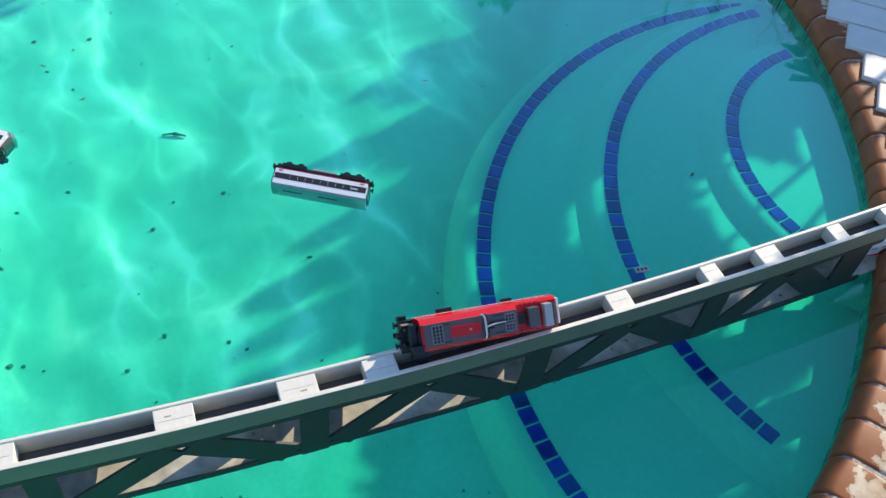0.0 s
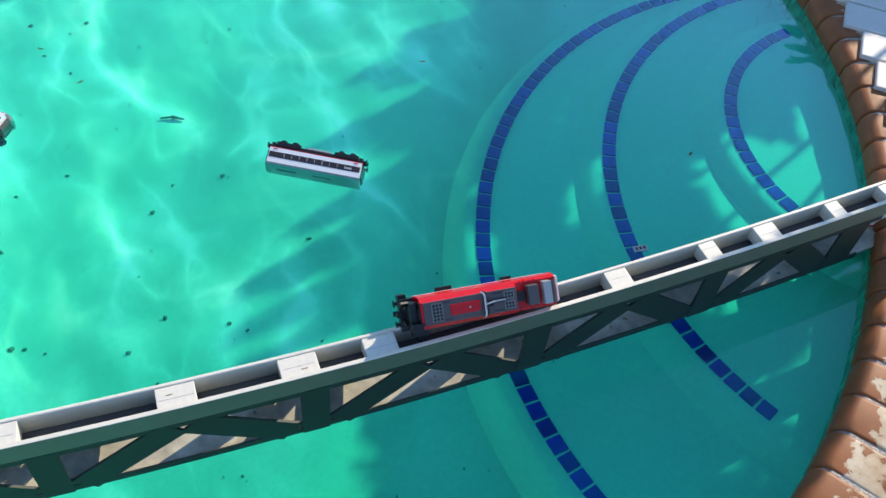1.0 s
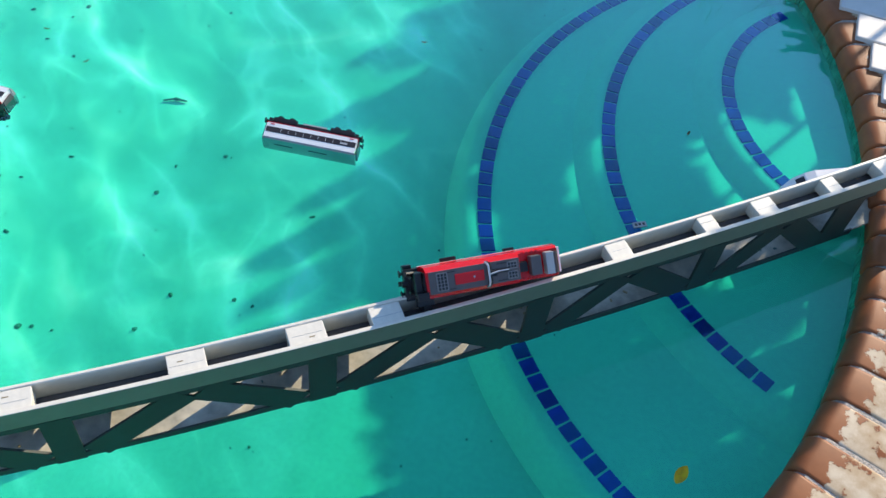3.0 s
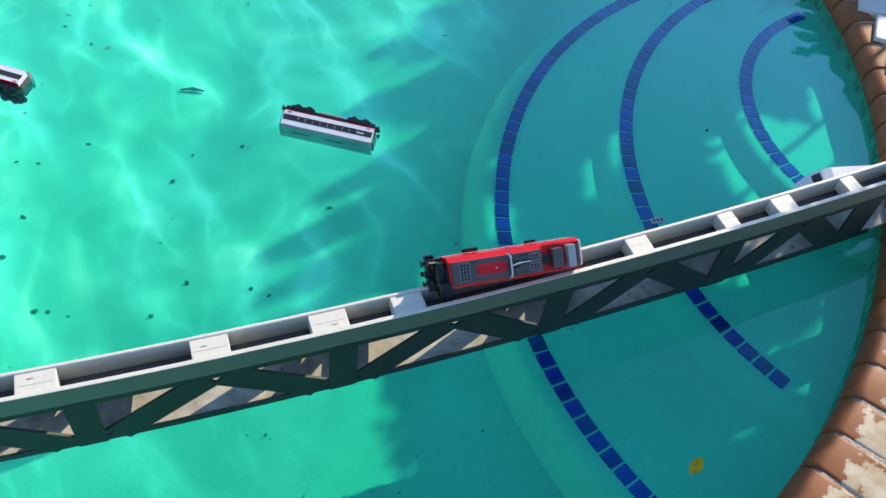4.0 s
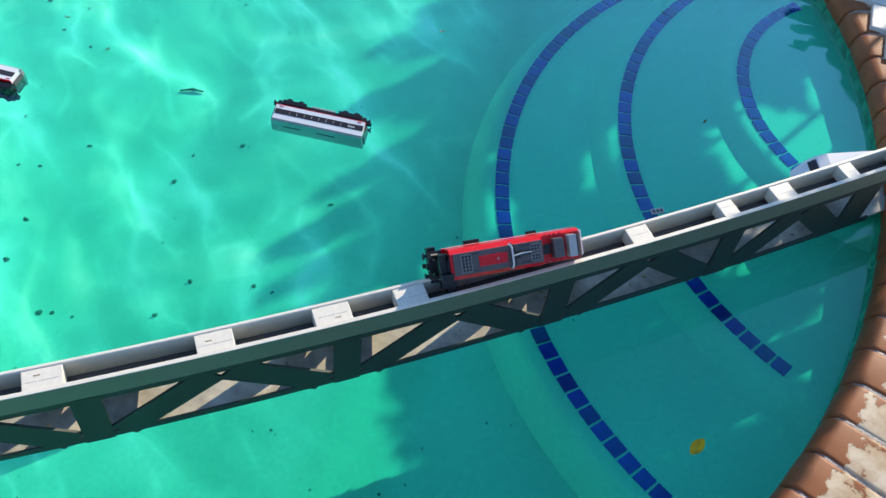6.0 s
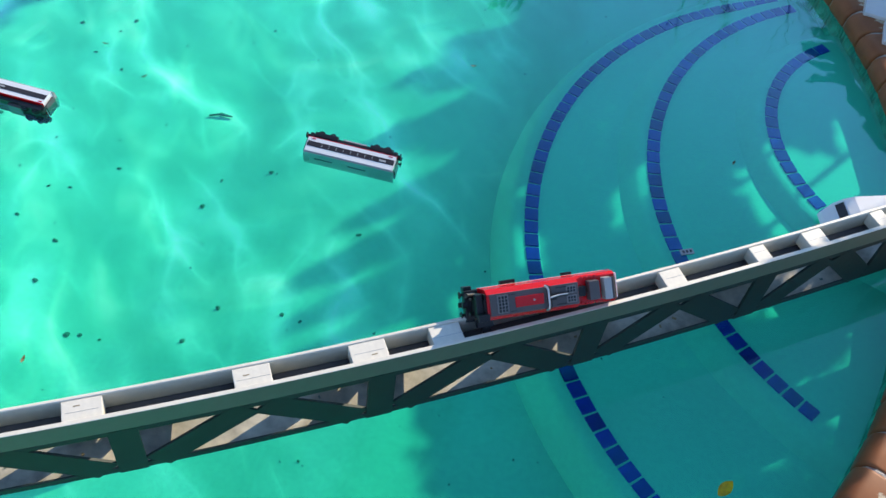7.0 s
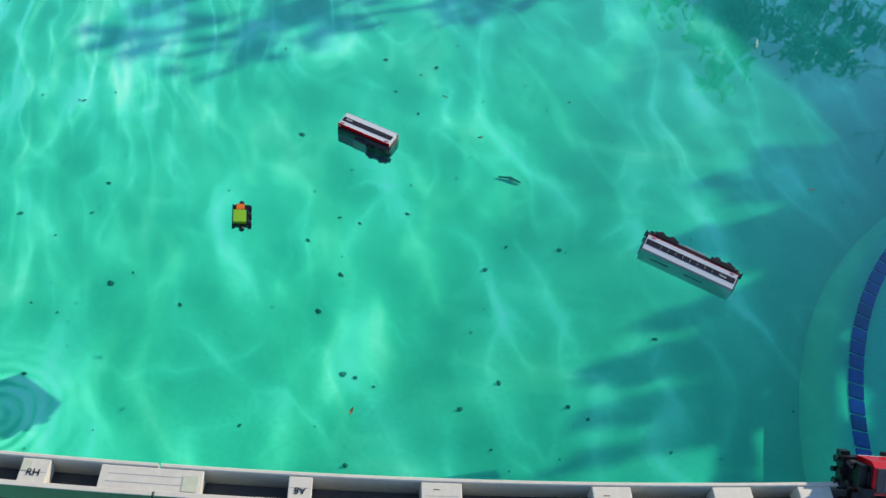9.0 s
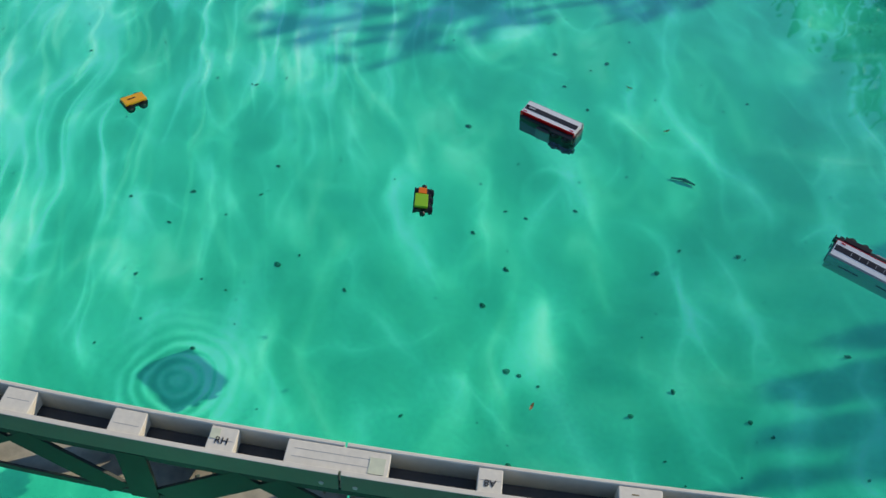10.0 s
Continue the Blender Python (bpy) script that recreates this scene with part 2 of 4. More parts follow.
M_ROOFVENT = surface("mid_grey_plastic", (0.20, 0.19, 0.19), 0.3, grain=30, vary=0.06, bump=0.02)
M_BLACK = surface("black_plastic", (0.007, 0.007, 0.008), 0.42, grain=30, vary=0.2, bump=0.02)
M_WINDOW = surface("smoked_window_plastic", (0.045, 0.038, 0.038), 0.2, grain=20, vary=0.3, bump=0.0)
M_CHROME = surface("dull_chrome", (0.55, 0.55, 0.56), 0.3, metal=1.0, vary=0.04, bump=0.0)
M_LIME = surface("lime_green_plastic", (0.24, 0.52, 0.02), 0.3, vary=0.06, bump=0.02)
M_ORANGE = surface("orange_plastic", (0.80, 0.17, 0.01), 0.3, vary=0.06, bump=0.02)
M_YELLOW = surface("yellow_orange_plastic", (0.85, 0.42, 0.02), 0.3, vary=0.06, bump=0.02)
M_LEAFY = surface("yellow_leaf", (0.92, 0.58, 0.01), 0.45, grain=120, vary=0.3, coarse=60)
M_DEBRIS = surface("rotting_leaf_bits", (0.12, 0.18, 0.16), 0.8, grain=80, vary=0.4)
M_BROWNBIT = surface("brown_leaf_bits", (0.30, 0.22, 0.10), 0.7, grain=80, vary=0.4)
M_PALM = surface("palm_leaf_green", (0.05, 0.10, 0.03), 0.5, grain=20, vary=0.3)
M_BARK = surface("grey_bark", (0.16, 0.12, 0.09), 0.9, grain=25, vary=0.3, coarse=5, bump=0.6, depth=0.01)
M_LEAF = surface("tree_leaf_green", (0.05, 0.095, 0.03), 0.55, grain=4, vary=0.35, coarse=1)
M_BLOCKER = surface("dark_green_blocker", (0.02, 0.05, 0.035), 0.85, grain=200, vary=0.15)
M_STUCCO = surface("cream_stucco", (0.48, 0.44, 0.36), 0.85, grain=40, vary=0.1, coarse=1.5)
M_FENCE = surface("dark_fence_wood", (0.12, 0.09, 0.07), 0.8, grain=15, vary=0.25)


# ---- mesh helpers ----
def mesh_of(name, bm, material, smooth=False):
    me = bpy.data.meshes.new(name)
    bmesh.ops.recalc_face_normals(bm, faces=bm.faces[:])
    bm.to_mesh(me)
    bm.free()
    me.materials.append(material)
    if smooth:
        for p in me.polygons:
            p.use_smooth = True
    return me


def part(name, bm, material, parent=None, label="", smooth=False, at=None):
    ob = new(name, bm if isinstance(bm, bpy.types.Mesh) else mesh_of(name, bm, material, smooth))
    if parent is not None:
        ob.parent = parent
    if at is not None:
        ob.matrix_basis = at
    if label:
        ob["label"] = label
    return ob


def box(cx, cy, cz, sx, sy, sz, bevel=0.0, turn=0.0, bm=None):
    """A box (bevelled) about a centre; adds to bm when one is given."""
    own = bmesh.new()
    bmesh.ops.create_cube(own, size=1)
    bmesh.ops.scale(own, vec=(sx, sy, sz), verts=own.verts)
    if bevel:
        bmesh.ops.bevel(own, geom=own.edges[:], offset=bevel, segments=2, affect="EDGES", profile=0.6)
    bmesh.ops.transform(own, matrix=pose(cx, cy, cz, 0, turn, 0), verts=own.verts)
    if bm is None:
        return own
    tmp = bpy.data.meshes.new("tmp")
    own.to_mesh(tmp)
    own.free()
    bm.from_mesh(tmp)
    bpy.data.meshes.remove(tmp)
    return bm


def rod(a, b, r0, r1=None, sides=10, bm=None):
    """A tapered round bar from a to b."""
    bm = bm or bmesh.new()
    a, b = Vector(a), Vector(b)
    r1 = r0 if r1 is None else r1
    q = (b - a).to_track_quat("Z", "Y")
    rings = []
    for c, r in ((a, r0), (b, r1)):
        rings.append([bm.verts.new(c + q @ Vector((r * math.cos(k * math.tau / sides), r * math.sin(k * math.tau / sides), 0))) for k in range(sides)])
    for k in range(sides):
        bm.faces.new((rings[0][k], rings[0][(k + 1) % sides], rings[1][(k + 1) % sides], rings[1][k]))
    bm.faces.new(rings[0][::-1])
    bm.faces.new(rings[1])
    return bm


def prism(outline, x0, x1, bm=None):
    """An outline of (y, z) carried from x0 to x1."""
    bm = bm or bmesh.new()
    a = [bm.verts.new((x0, y, z)) for y, z in outline]
    b = [bm.verts.new((x1, y, z)) for y, z in outline]
    n = len(outline)
    for k in range(n):
        bm.faces.new((a[k], a[(k + 1) % n], b[(k + 1) % n], b[k]))
    bm.faces.new(a[::-1])
    bm.faces.new(b)
    return bm


def slab(points, z0, z1, bm=None):
    """A flat plate with the outline points (x, y) between two heights."""
    bm = bm or bmesh.new()
    a = [bm.verts.new((x, y, z0)) for x, y in points]
    b = [bm.verts.new((x, y, z1)) for x, y in points]
    n = len(points)
    for k in range(n):
        bm.faces.new((a[k], a[(k + 1) % n], b[(k + 1) % n], b[k]))
    bm.faces.new(a[::-1])
    bm.faces.new(b)
    return bm


def thing(name, label, category, m=None, group="", kind=""):
    ob = tagged(new(name), label, category, group, kind)
    if m is not None:
        ob.matrix_basis = m
    return ob


# ---- the pool ----
RIM, RIM_R = Vector((-0.92, 1.472)), 1.615
FLOOR_Z, PAVE_Z = -0.42, 0.03


def pool_outline(grow=0.0, n=72):
    """Round at the steps' end, then running on in easy bends, counter-clockwise."""
    pts = [(RIM.x + RIM_R * math.cos(a), RIM.y + RIM_R * math.sin(a)) for a in (radians(-90 + 126 * k / n) for k in range(n + 1))]
    pts += [(0.335, 2.66), (0.27, 2.93), (0.20, 3.18), (0.10, 3.36), (-0.06, 3.52), (-0.28, 3.70), (-0.60, 3.95), (-1.0, 4.25), (-1.5, 4.4), (-5.2, 4.4), (-5.2, RIM.y - RIM_R)]
    if not grow:
        return pts
    out, m = [], len(pts)
    for k, (x, y) in enumerate(pts):
        (xa, ya), (xb, yb) = pts[k - 1], pts[(k + 1) % m]
        d = Vector((xb - xa, yb - ya)).normalized()
        out.append((x + d.y * grow, y - d.x * grow))
    return out


def along_rim(pitch):
    """Even steps along the rim from the near side past the steps: place and outward angle in degrees."""
    pts = [Vector(p) for p in pool_outline()[:-2]]
    total = sum((b - a).length for a, b in zip(pts, pts[1:]))
    count = int(total / pitch)
    out, k, run = [], 0, 0.0
    for i in range(count):
        want = (i + 0.5) * total / count
        while run + (pts[k + 1] - pts[k]).length < want:
            run += (pts[k + 1] - pts[k]).length
            k += 1
        d = (pts[k + 1] - pts[k]).normalized()
        p = pts[k] + d * (want - run)
        out.append((p, Vector((d.y, -d.x)), math.degrees(math.atan2(-d.x, d.y))))
    return out


def floor_z(x):
    """The floor falls away from the steps towards the deep end."""
    return -0.18 + (FLOOR_Z + 0.18) * min(1.0, max(0.0, (-0.25 - x) / 0.65))


def build_pool():
    bm = bmesh.new()
    xs = [-5.3, -3.0, -1.6] + [-0.95 + 0.05 * k for k in range(17)] + [0.2, 0.9]
    rows = [[bm.verts.new((x, y, floor_z(x))) for x in xs] for y in (-0.3, 1.0, 2.0, 3.2, 4.6)]
    for a, b in zip(rows, rows[1:]):
        for k in range(len(xs) - 1):
            bm.faces.new((a[k], a[k + 1], b[k + 1], b[k]))
    tagged(part("pool_floor", bm, M_PLASTER, smooth=True), "pale plaster pool floor under clear green water", "floor", kind="structure")
    inner, outer = pool_outline(), pool_outline(0.12)
    bm = bmesh.new()
    rings = [[bm.verts.new((x, y, z)) for x, y in pts] for pts, z in ((inner, FLOOR_Z - 0.05), (inner, -0.075), (outer, -0.075), (outer, FLOOR_Z - 0.05))]
    n = len(inner)
    for a, b in zip(rings, rings[1:] + rings[:1]):
        for k in range(n):
            bm.faces.new((a[k], a[(k + 1) % n], b[(k + 1) % n], b[k]))
    tagged(part("pool_wall", bm, M_PLASTER, smooth=False), "pale plaster pool wall curving round the steps", "wall", kind="structure")
    # paving: one sheet with the pool cut out of it
    bm = bmesh.new()
    hole = pool_outline(0.10)
    rings = [[bm.verts.new((x, y, PAVE_Z)) for x, y in hole]]
    for far in (1.5, 6, 30, 300):
        rings.append([bm.verts.new((RIM.x + (x - RIM.x) * far, RIM.y + (y - RIM.y) * far, PAVE_Z)) for x, y in hole])
    for a, b in zip(rings, rings[1:]):
        for k in range(len(hole)):
            bm.faces.new((a[k], a[(k + 1) % n], b[(k + 1) % n], b[k]))
    tagged(part("ground", bm, M_PATIO), "weathered concrete paving round the pool", "ground", kind="structure")


STEPS = (("step_low", (0.859, 1.506), 0.953, -0.095), ("step_middle", (0.910, 1.677), 0.771, -0.065), ("step_top", (0.788, 1.810), 0.398, -0.035))


def build_steps():
    """Rounded plaster steps, each with a band of square blue tiles let into its tread."""
    for name, (cx, cy), r, z in STEPS:
        bm = bmesh.new()
        edge = r + 0.045
        run = 0.45 if name == "step_low" else 1.0         # the lowest riser is the steepest
        profile = [(0.0, z), (r - 0.30, z), (edge - 0.022, z), (edge - 0.010, z - 0.002), (edge - 0.002, z - 0.006), (edge + 0.014 * run, z - 0.018), (edge + 0.036 * run, z - 0.036), (edge + 0.058 * run, z - 0.060), (edge + 0.072 * run, z - 0.095), (edge + 0.080 * run, FLOOR_Z - 0.01)]
        n = 160
        rings = [[bm.verts.new((rr * math.cos(k * math.tau / n), rr * math.sin(k * math.tau / n), zz - z)) for k in range(n)] for rr, zz in profile[1:]]
        mid = bm.verts.new((0, 0, 0))
        for k in range(n):
            bm.faces.new((mid, rings[0][k], rings[0][(k + 1) % n]))
        for a, b in zip(rings, rings[1:]):
            for k in range(n):
                bm.faces.new((a[k], b[k], b[(k + 1) % n], a[(k + 1) % n]))
        step = tagged(part(name, bm, M_PLASTER, smooth=True, at=pose(cx, cy, z)), "rounded pale plaster pool step edged with cobalt tiles", "step", kind="structure")
        pitch = 0.036
        tile = mesh_of("tile", box(0, 0, 0.0, 0.029, 0.0312, 0.004, 0.001), M_TILE)
        count = int(math.tau * r / pitch)
        for k in range(count):
            a = k * math.tau / count + 0.01
            x, y = cx + r * math.cos(a), cy + r * math.sin(a)
            if math.hypot(x - RIM.x, y - RIM.y) > RIM_R - 0.035 - (0.045 if name != "step_low" and y < 1.2 else 0):
                continue
            part("tile", tile, None, step, at=pose(r * math.cos(a), r * math.sin(a), 0.0012, 0, 0, math.degrees(a) + random.uniform(-1, 1)))


def build_rim():
    """Relief tiles at the waterline and the rounded coping bricks above them."""
    band = thing("waterline_tiles", "green glazed relief tiles with round medallions along the waterline", "tile", kind="structure")
    pitch = 0.075
    bm = box(0, 0, 0, 0.014, pitch - 0.003, 0.112, 0.002)
    for r, t in ((0.026, 0.0035), (0.014, 0.003)):
        own = []
        n, s = 20, 6
        for k in range(n):
            a = k * math.tau / n
            own.append([bm.verts.new((-0.007 + t * 0.7 * math.sin(b * math.tau / s) * -1, (r + t * math.cos(b * math.tau / s)) * math.cos(a), 1.35 * (r + t * math.cos(b * math.tau / s)) * math.sin(a))) for b in range(s)])
        for k in range(n):
            for b in range(s):
                bm.faces.new((own[k][b], own[(k + 1) % n][b], own[(k + 1) % n][(b + 1) % s], own[k][(b + 1) % s]))
    tile = mesh_of("relief_tile", bm, M_RELIEF, True)
    for p, nrm, turn in along_rim(pitch):
        part("relief_tile", tile, None, band, at=pose(p.x + 0.006 * nrm.x, p.y + 0.006 * nrm.y, -0.022, 0, 0, turn))
    coping = thing("coping", "brown painted bullnose brick coping, peeling to cream", "coping", kind="structure")
    bm = bmesh.new()
    depth, h, w = 0.150, 0.052, 0.0765
    prof = [(0.004, 0.0), (0.0, 0.006)]
    prof += [(0.026 - 0.026 * math.cos(a), 0.026 + 0.026 * math.sin(a)) for a in (math.pi / 2 * k / 6 for k in range(7))]
    prof += [(0.05, h + 0.0005), (depth - 0.004, h + 0.001), (depth, h - 0.003), (depth, 0.0)]
    rows = []
    for yy, ins in ((-w / 2, 0.0025), (-w / 2 + 0.003, 0.0004), (-w / 2 + 0.006, 0.0), (w / 2 - 0.006, 0.0), (w / 2 - 0.003, 0.0004), (w / 2, 0.0025)):
        rows.append([bm.verts.new((x + (ins if x < 0.02 else 0), yy * (1 + 0.07 * (x / depth)), max(0.0, z - ins))) for x, z in prof])
    m = len(prof)
    for a, b in zip(rows, rows[1:]):
        for k in range(m):
            bm.faces.new((a[k], a[(k + 1) % m], b[(k + 1) % m], b[k]))
    bm.faces.new(rows[0][::-1])
    bm.faces.new(rows[-1])
    brick = mesh_of("brick", bm, M_COPING, True)
    pitch = 0.082
    for p, nrm, turn in along_rim(pitch):
        back = 0.012 + random.uniform(-0.002, 0.002)
        part("brick", brick, None, coping, at=pose(p.x - back * nrm.x, p.y - back * nrm.y, 0.0, 0, random.uniform(-1, 1), turn + random.uniform(-0.6, 0.6)))
    # mortar bed between the bricks
    bm = bmesh.new()
    prof = [(0.006, 0.004), (0.008, 0.028), (0.016, 0.042), (0.03, 0.0495), (depth + 0.02, 0.0505), (depth + 0.02, 0.004)]
    rings = [[bm.verts.new((p.x + (x - 0.012) * nrm.x, p.y + (x - 0.012) * nrm.y, z)) for x, z in prof] for p, nrm, _ in along_rim(0.04)]
    for a, b in zip(rings, rings[1:]):
        for k in range(len(prof)):
            bm.faces.new((a[k], a[(k + 1) % len(prof)], b[(k + 1) % len(prof)], b[k]))
    part("mortar", bm, M_MORTAR, coping, "gritty pale mortar bed")


def build_deck():
    """Painted boards that butt on the coping."""
    deck = thing("deck", "white painted timber deck boards beside the coping", "deck", kind="structure")
    line = pool_outline(0.034)
    y = 1.42
    while y < 4.2:
        w = 0.1
        mid = y + w / 2
        edge = -1.4
        for (xa, ya), (xb, yb) in zip(line, line[1:]):
            if min(ya, yb) <= mid <= max(ya, yb) and max(xa, xb) > -1.3 and abs(yb - ya) > 1e-6:
                edge = max(edge, xa + (xb - xa) * (mid - ya) / (yb - ya))
        part("plank", box(0, 0, 0, 2.6, w - 0.007, 0.02, 0.003), M_DECK, deck, at=pose(edge + 0.006 + 1.3 * math.cos(radians(4)), y + w / 2 - 1.3 * math.sin(radians(4)), 0.053, 0, 0, -4))
        y += 0.103


def build_water():
    """One sheet, faintly waved, with rings spreading round a spot beside the bridge."""
    nx, ny = 240, 185
    x0, x1, y0, y1 = -5.1, 0.74, -0.14, 4.39
    cx, cy = -1.225, 0.287
    verts = []
    for j in range(ny + 1):
        for i in range(nx + 1):
            x, y = x0 + (x1 - x0) * i / nx, y0 + (y1 - y0) * j / ny
            d = math.hypot(x - cx, (y - cy) * 1.15)
            z = 0.0016 * math.sin(d * 190) * math.exp(-((d - 0.05) / 0.055) ** 2) + 0.0008 * math.sin(d * 70) * math.exp(-d * 4)
            z += 0.0012 * noise.noise(Vector((x * 3, y * 3, 0))) * (0.3 if x > 0 else 1)
            verts.append((x, y, z))
    faces = [(j * (nx + 1) + i, j * (nx + 1) + i + 1, (j + 1) * (nx + 1) + i + 1, (j + 1) * (nx + 1) + i) for j in range(ny) for i in range(nx)]
    me = bpy.data.meshes.new("water")
    me.from_pydata(verts, [], faces)
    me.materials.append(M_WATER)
    for p in me.polygons:
        p.use_smooth = True
    return tagged(new("water", me), "clear turquoise pool water with soft ripples", "water", kind="structure")


build_pool()
build_steps()
build_rim()
build_deck()
WATER = build_water()


# ---- the bridge ----
def bridge_y(x):
    """The near rail's outer edge in plan: a gentle bend."""
    return 0.8426 + 0.7337 * x + 0.0849 * x * x


def bridge_frame(x, across=0.0, z=0.0):
    """A pose on the bridge: x axis along it, y axis across, away from the near rail."""
    slope = 0.7337 + 0.1698 * x
    a = math.atan(slope)
    return pose(x - across * math.sin(a), bridge_y(x) + across * math.cos(a), z, 0, 0, math.degrees(a))


RAIL_TOP, WIDTH = 0.187, 0.046


def swept(x0, x1, y0, y1, z0, z1, n=40, chamfer=0.0012):
    """A bar that follows the bridge."""
    bm = bmesh.new()
    prof = [(y0 + chamfer, z0), (y1 - chamfer, z0), (y1, z0 + chamfer), (y1, z1 - chamfer), (y1 - chamfer, z1), (y0 + chamfer, z1), (y0, z1 - chamfer), (y0, z0 + chamfer)]
    rings = []
    for k in range(n + 1):
        x = x0 + (x1 - x0) * k / n
        m = bridge_frame(x)
        rings.append([bm.verts.new(m @ Vector((0, y, z))) for y, z in prof])
    c = len(prof)
    for a, b in zip(rings, rings[1:]):
        for k in range(c):
            bm.faces.new((a[k], a[(k + 1) % c], b[(k + 1) % c], b[k]))
    bm.faces.new(rings[0][::-1])
    bm.faces.new(rings[-1])
    return bm


def strut(xa, za, xb, zb, width, y0, y1, lean=0.0):
    """A flat brace in the side of the bridge from (xa, za) to (xb, zb); a leaning side spreads by lean for each metre down."""
    bm = bmesh.new()
    a, b = Vector((xa, za)), Vector((xb, zb))
    d = (b - a).normalized()
    nrm = Vector((-d.y, d.x)) * width / 2
    vs = []
    for y in (y0, y1):
        for p in (a + nrm, a - nrm, b - nrm, b + nrm):
            vs.append(bm.verts.new(bridge_frame(p.x) @ Vector((0, y + lean * (CHORD - p.y), p.y))))
    for q in ((0, 1, 2, 3), (7, 6, 5, 4), (0, 4, 5, 1), (1, 5, 6, 2), (2, 6, 7, 3), (3, 7, 4, 0)):
        bm.faces.new([vs[k] for k in q])
    return bm


CHORD, FOOT = 0.146, 0.042          # underside of the rails; how far the far side's foot stands out
POSTS = (-1.72, -1.42, -1.122, -0.83, -0.53, -0.21, 0.089, 0.36, 0.60)


def build_bridge():
    bridge = thing("toy_train_bridge", "long white painted wooden trestle bridge, trussed sides coloured dark as in shade", "bridge")
    t = 0.006
    lo, hi = 0.018, RAIL_TOP
    xs = (-1.9, -0.885, 0.86)
    for a, b in zip(xs, xs[1:]):
        g = 0.0015
        # face in the shade-toned colour, only the lit top edge kept white
        part("near_rail", swept(a + g, b - g, 0, t, CHORD, hi), M_RAIL, bridge, "near side rail board, face toned green-grey for shade")
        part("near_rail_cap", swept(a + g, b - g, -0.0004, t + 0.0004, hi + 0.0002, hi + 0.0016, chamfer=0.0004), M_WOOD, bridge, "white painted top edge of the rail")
        part("far_rail", swept(a + g, b - g, WIDTH - t, WIDTH, CHORD, hi), M_WOOD, bridge, "white painted far rail board")
        part("floor_board", swept(a + g, b - g, t + 0.0005, WIDTH + FOOT - t, lo, lo + 0.005), M_DECKBOARD, bridge, "water-stained grey bottom board")
        part("channel_board", swept(a + g, b - g, t + 0.0005, WIDTH - t - 0.0005, CHORD - 0.001, CHORD + 0.005), M_SHADEBOARD, bridge, "channel bottom board, coloured dark for the shade between the rails")
    end = 0.645
    for y0, y1, far in ((0.0012, t - 0.001, 0), (WIDTH - t + 0.001, WIDTH - 0.0012, 1)):
        lean = far * FOOT / (CHORD - lo)
        foot = far * FOOT
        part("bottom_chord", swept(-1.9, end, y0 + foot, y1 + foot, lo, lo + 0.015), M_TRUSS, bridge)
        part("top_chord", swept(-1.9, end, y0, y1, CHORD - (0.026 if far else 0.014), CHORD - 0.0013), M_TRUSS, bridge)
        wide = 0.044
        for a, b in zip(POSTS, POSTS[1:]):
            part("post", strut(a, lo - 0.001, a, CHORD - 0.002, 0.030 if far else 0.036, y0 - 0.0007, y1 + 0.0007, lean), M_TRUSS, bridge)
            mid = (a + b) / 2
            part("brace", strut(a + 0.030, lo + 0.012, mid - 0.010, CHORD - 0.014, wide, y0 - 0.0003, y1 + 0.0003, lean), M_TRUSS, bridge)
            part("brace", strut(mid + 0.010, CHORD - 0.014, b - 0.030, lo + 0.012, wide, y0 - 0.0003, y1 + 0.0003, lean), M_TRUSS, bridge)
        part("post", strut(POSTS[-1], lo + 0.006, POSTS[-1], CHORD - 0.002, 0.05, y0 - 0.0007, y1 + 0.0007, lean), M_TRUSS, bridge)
    # cross blocks between the rails
    rng = random.Random(12)
    for x, size in BLOCKS:
        blk = part("cross_block", box(0, 0, 0, size, WIDTH - 2 * t - 0.0006, 0.026, 0.0012), M_BLOCK, bridge, "white painted wooden cross block", at=bridge_frame(x, WIDTH / 2, RAIL_TOP - 0.0145))
        for dy in (-0.006, 0.005) if size > 0.1 else (rng.uniform(-0.004, 0.004),):
            part("plank_seam", box(0, dy, 0.0131, size * rng.uniform(0.7, 0.94), 0.0005, 0.0004), M_LGREY, blk)
        if 0.05 < size < 0.1:
            part("knot", box(rng.uniform(-0.01, 0.01), rng.uniform(-0.008, 0.008), 0.0131, 0.009, 0.0016, 0.0005, turn=0), M_BROWNBIT, blk, "brown scrap stuck to the paint")
    # sunlit stretches of the channel floor, added as thin white strips
    for a, b in ((0.225, 0.328), (0.362, 0.418), (0.462, 0.538)):
        part("sunlit_strip", swept(a, b, WIDTH / 2 - 0.004, WIDTH / 2 + 0.001, CHORD + 0.0052, CHORD + 0.010, 6), M_WOOD, bridge, "thin white strip standing in for sun on the channel floor")
    # grit and scraps that lie on the bottom board
    for k in range(46):
        x = rng.uniform(-1.5, 0.6)
        part("scrap", box(0, 0, 0, rng.uniform(0.003, 0.009), rng.uniform(0.002, 0.004), 0.0015), M_BROWNBIT if k % 3 else M_DEBRIS, bridge, at=bridge_frame(x, rng.uniform(0.012, 0.07), lo + 0.0056) @ pose(0, 0, 0, 0, 0, rng.uniform(0, 180)))
    for x in (-0.905, -0.868):
        part("screw", rod((0, 0, 0), (0, -0.0016, 0), 0.0035, 0.0025), M_LGREY, bridge, "rusty screw head", at=bridge_frame(x, -0.0003, 0.160))
    return bridge


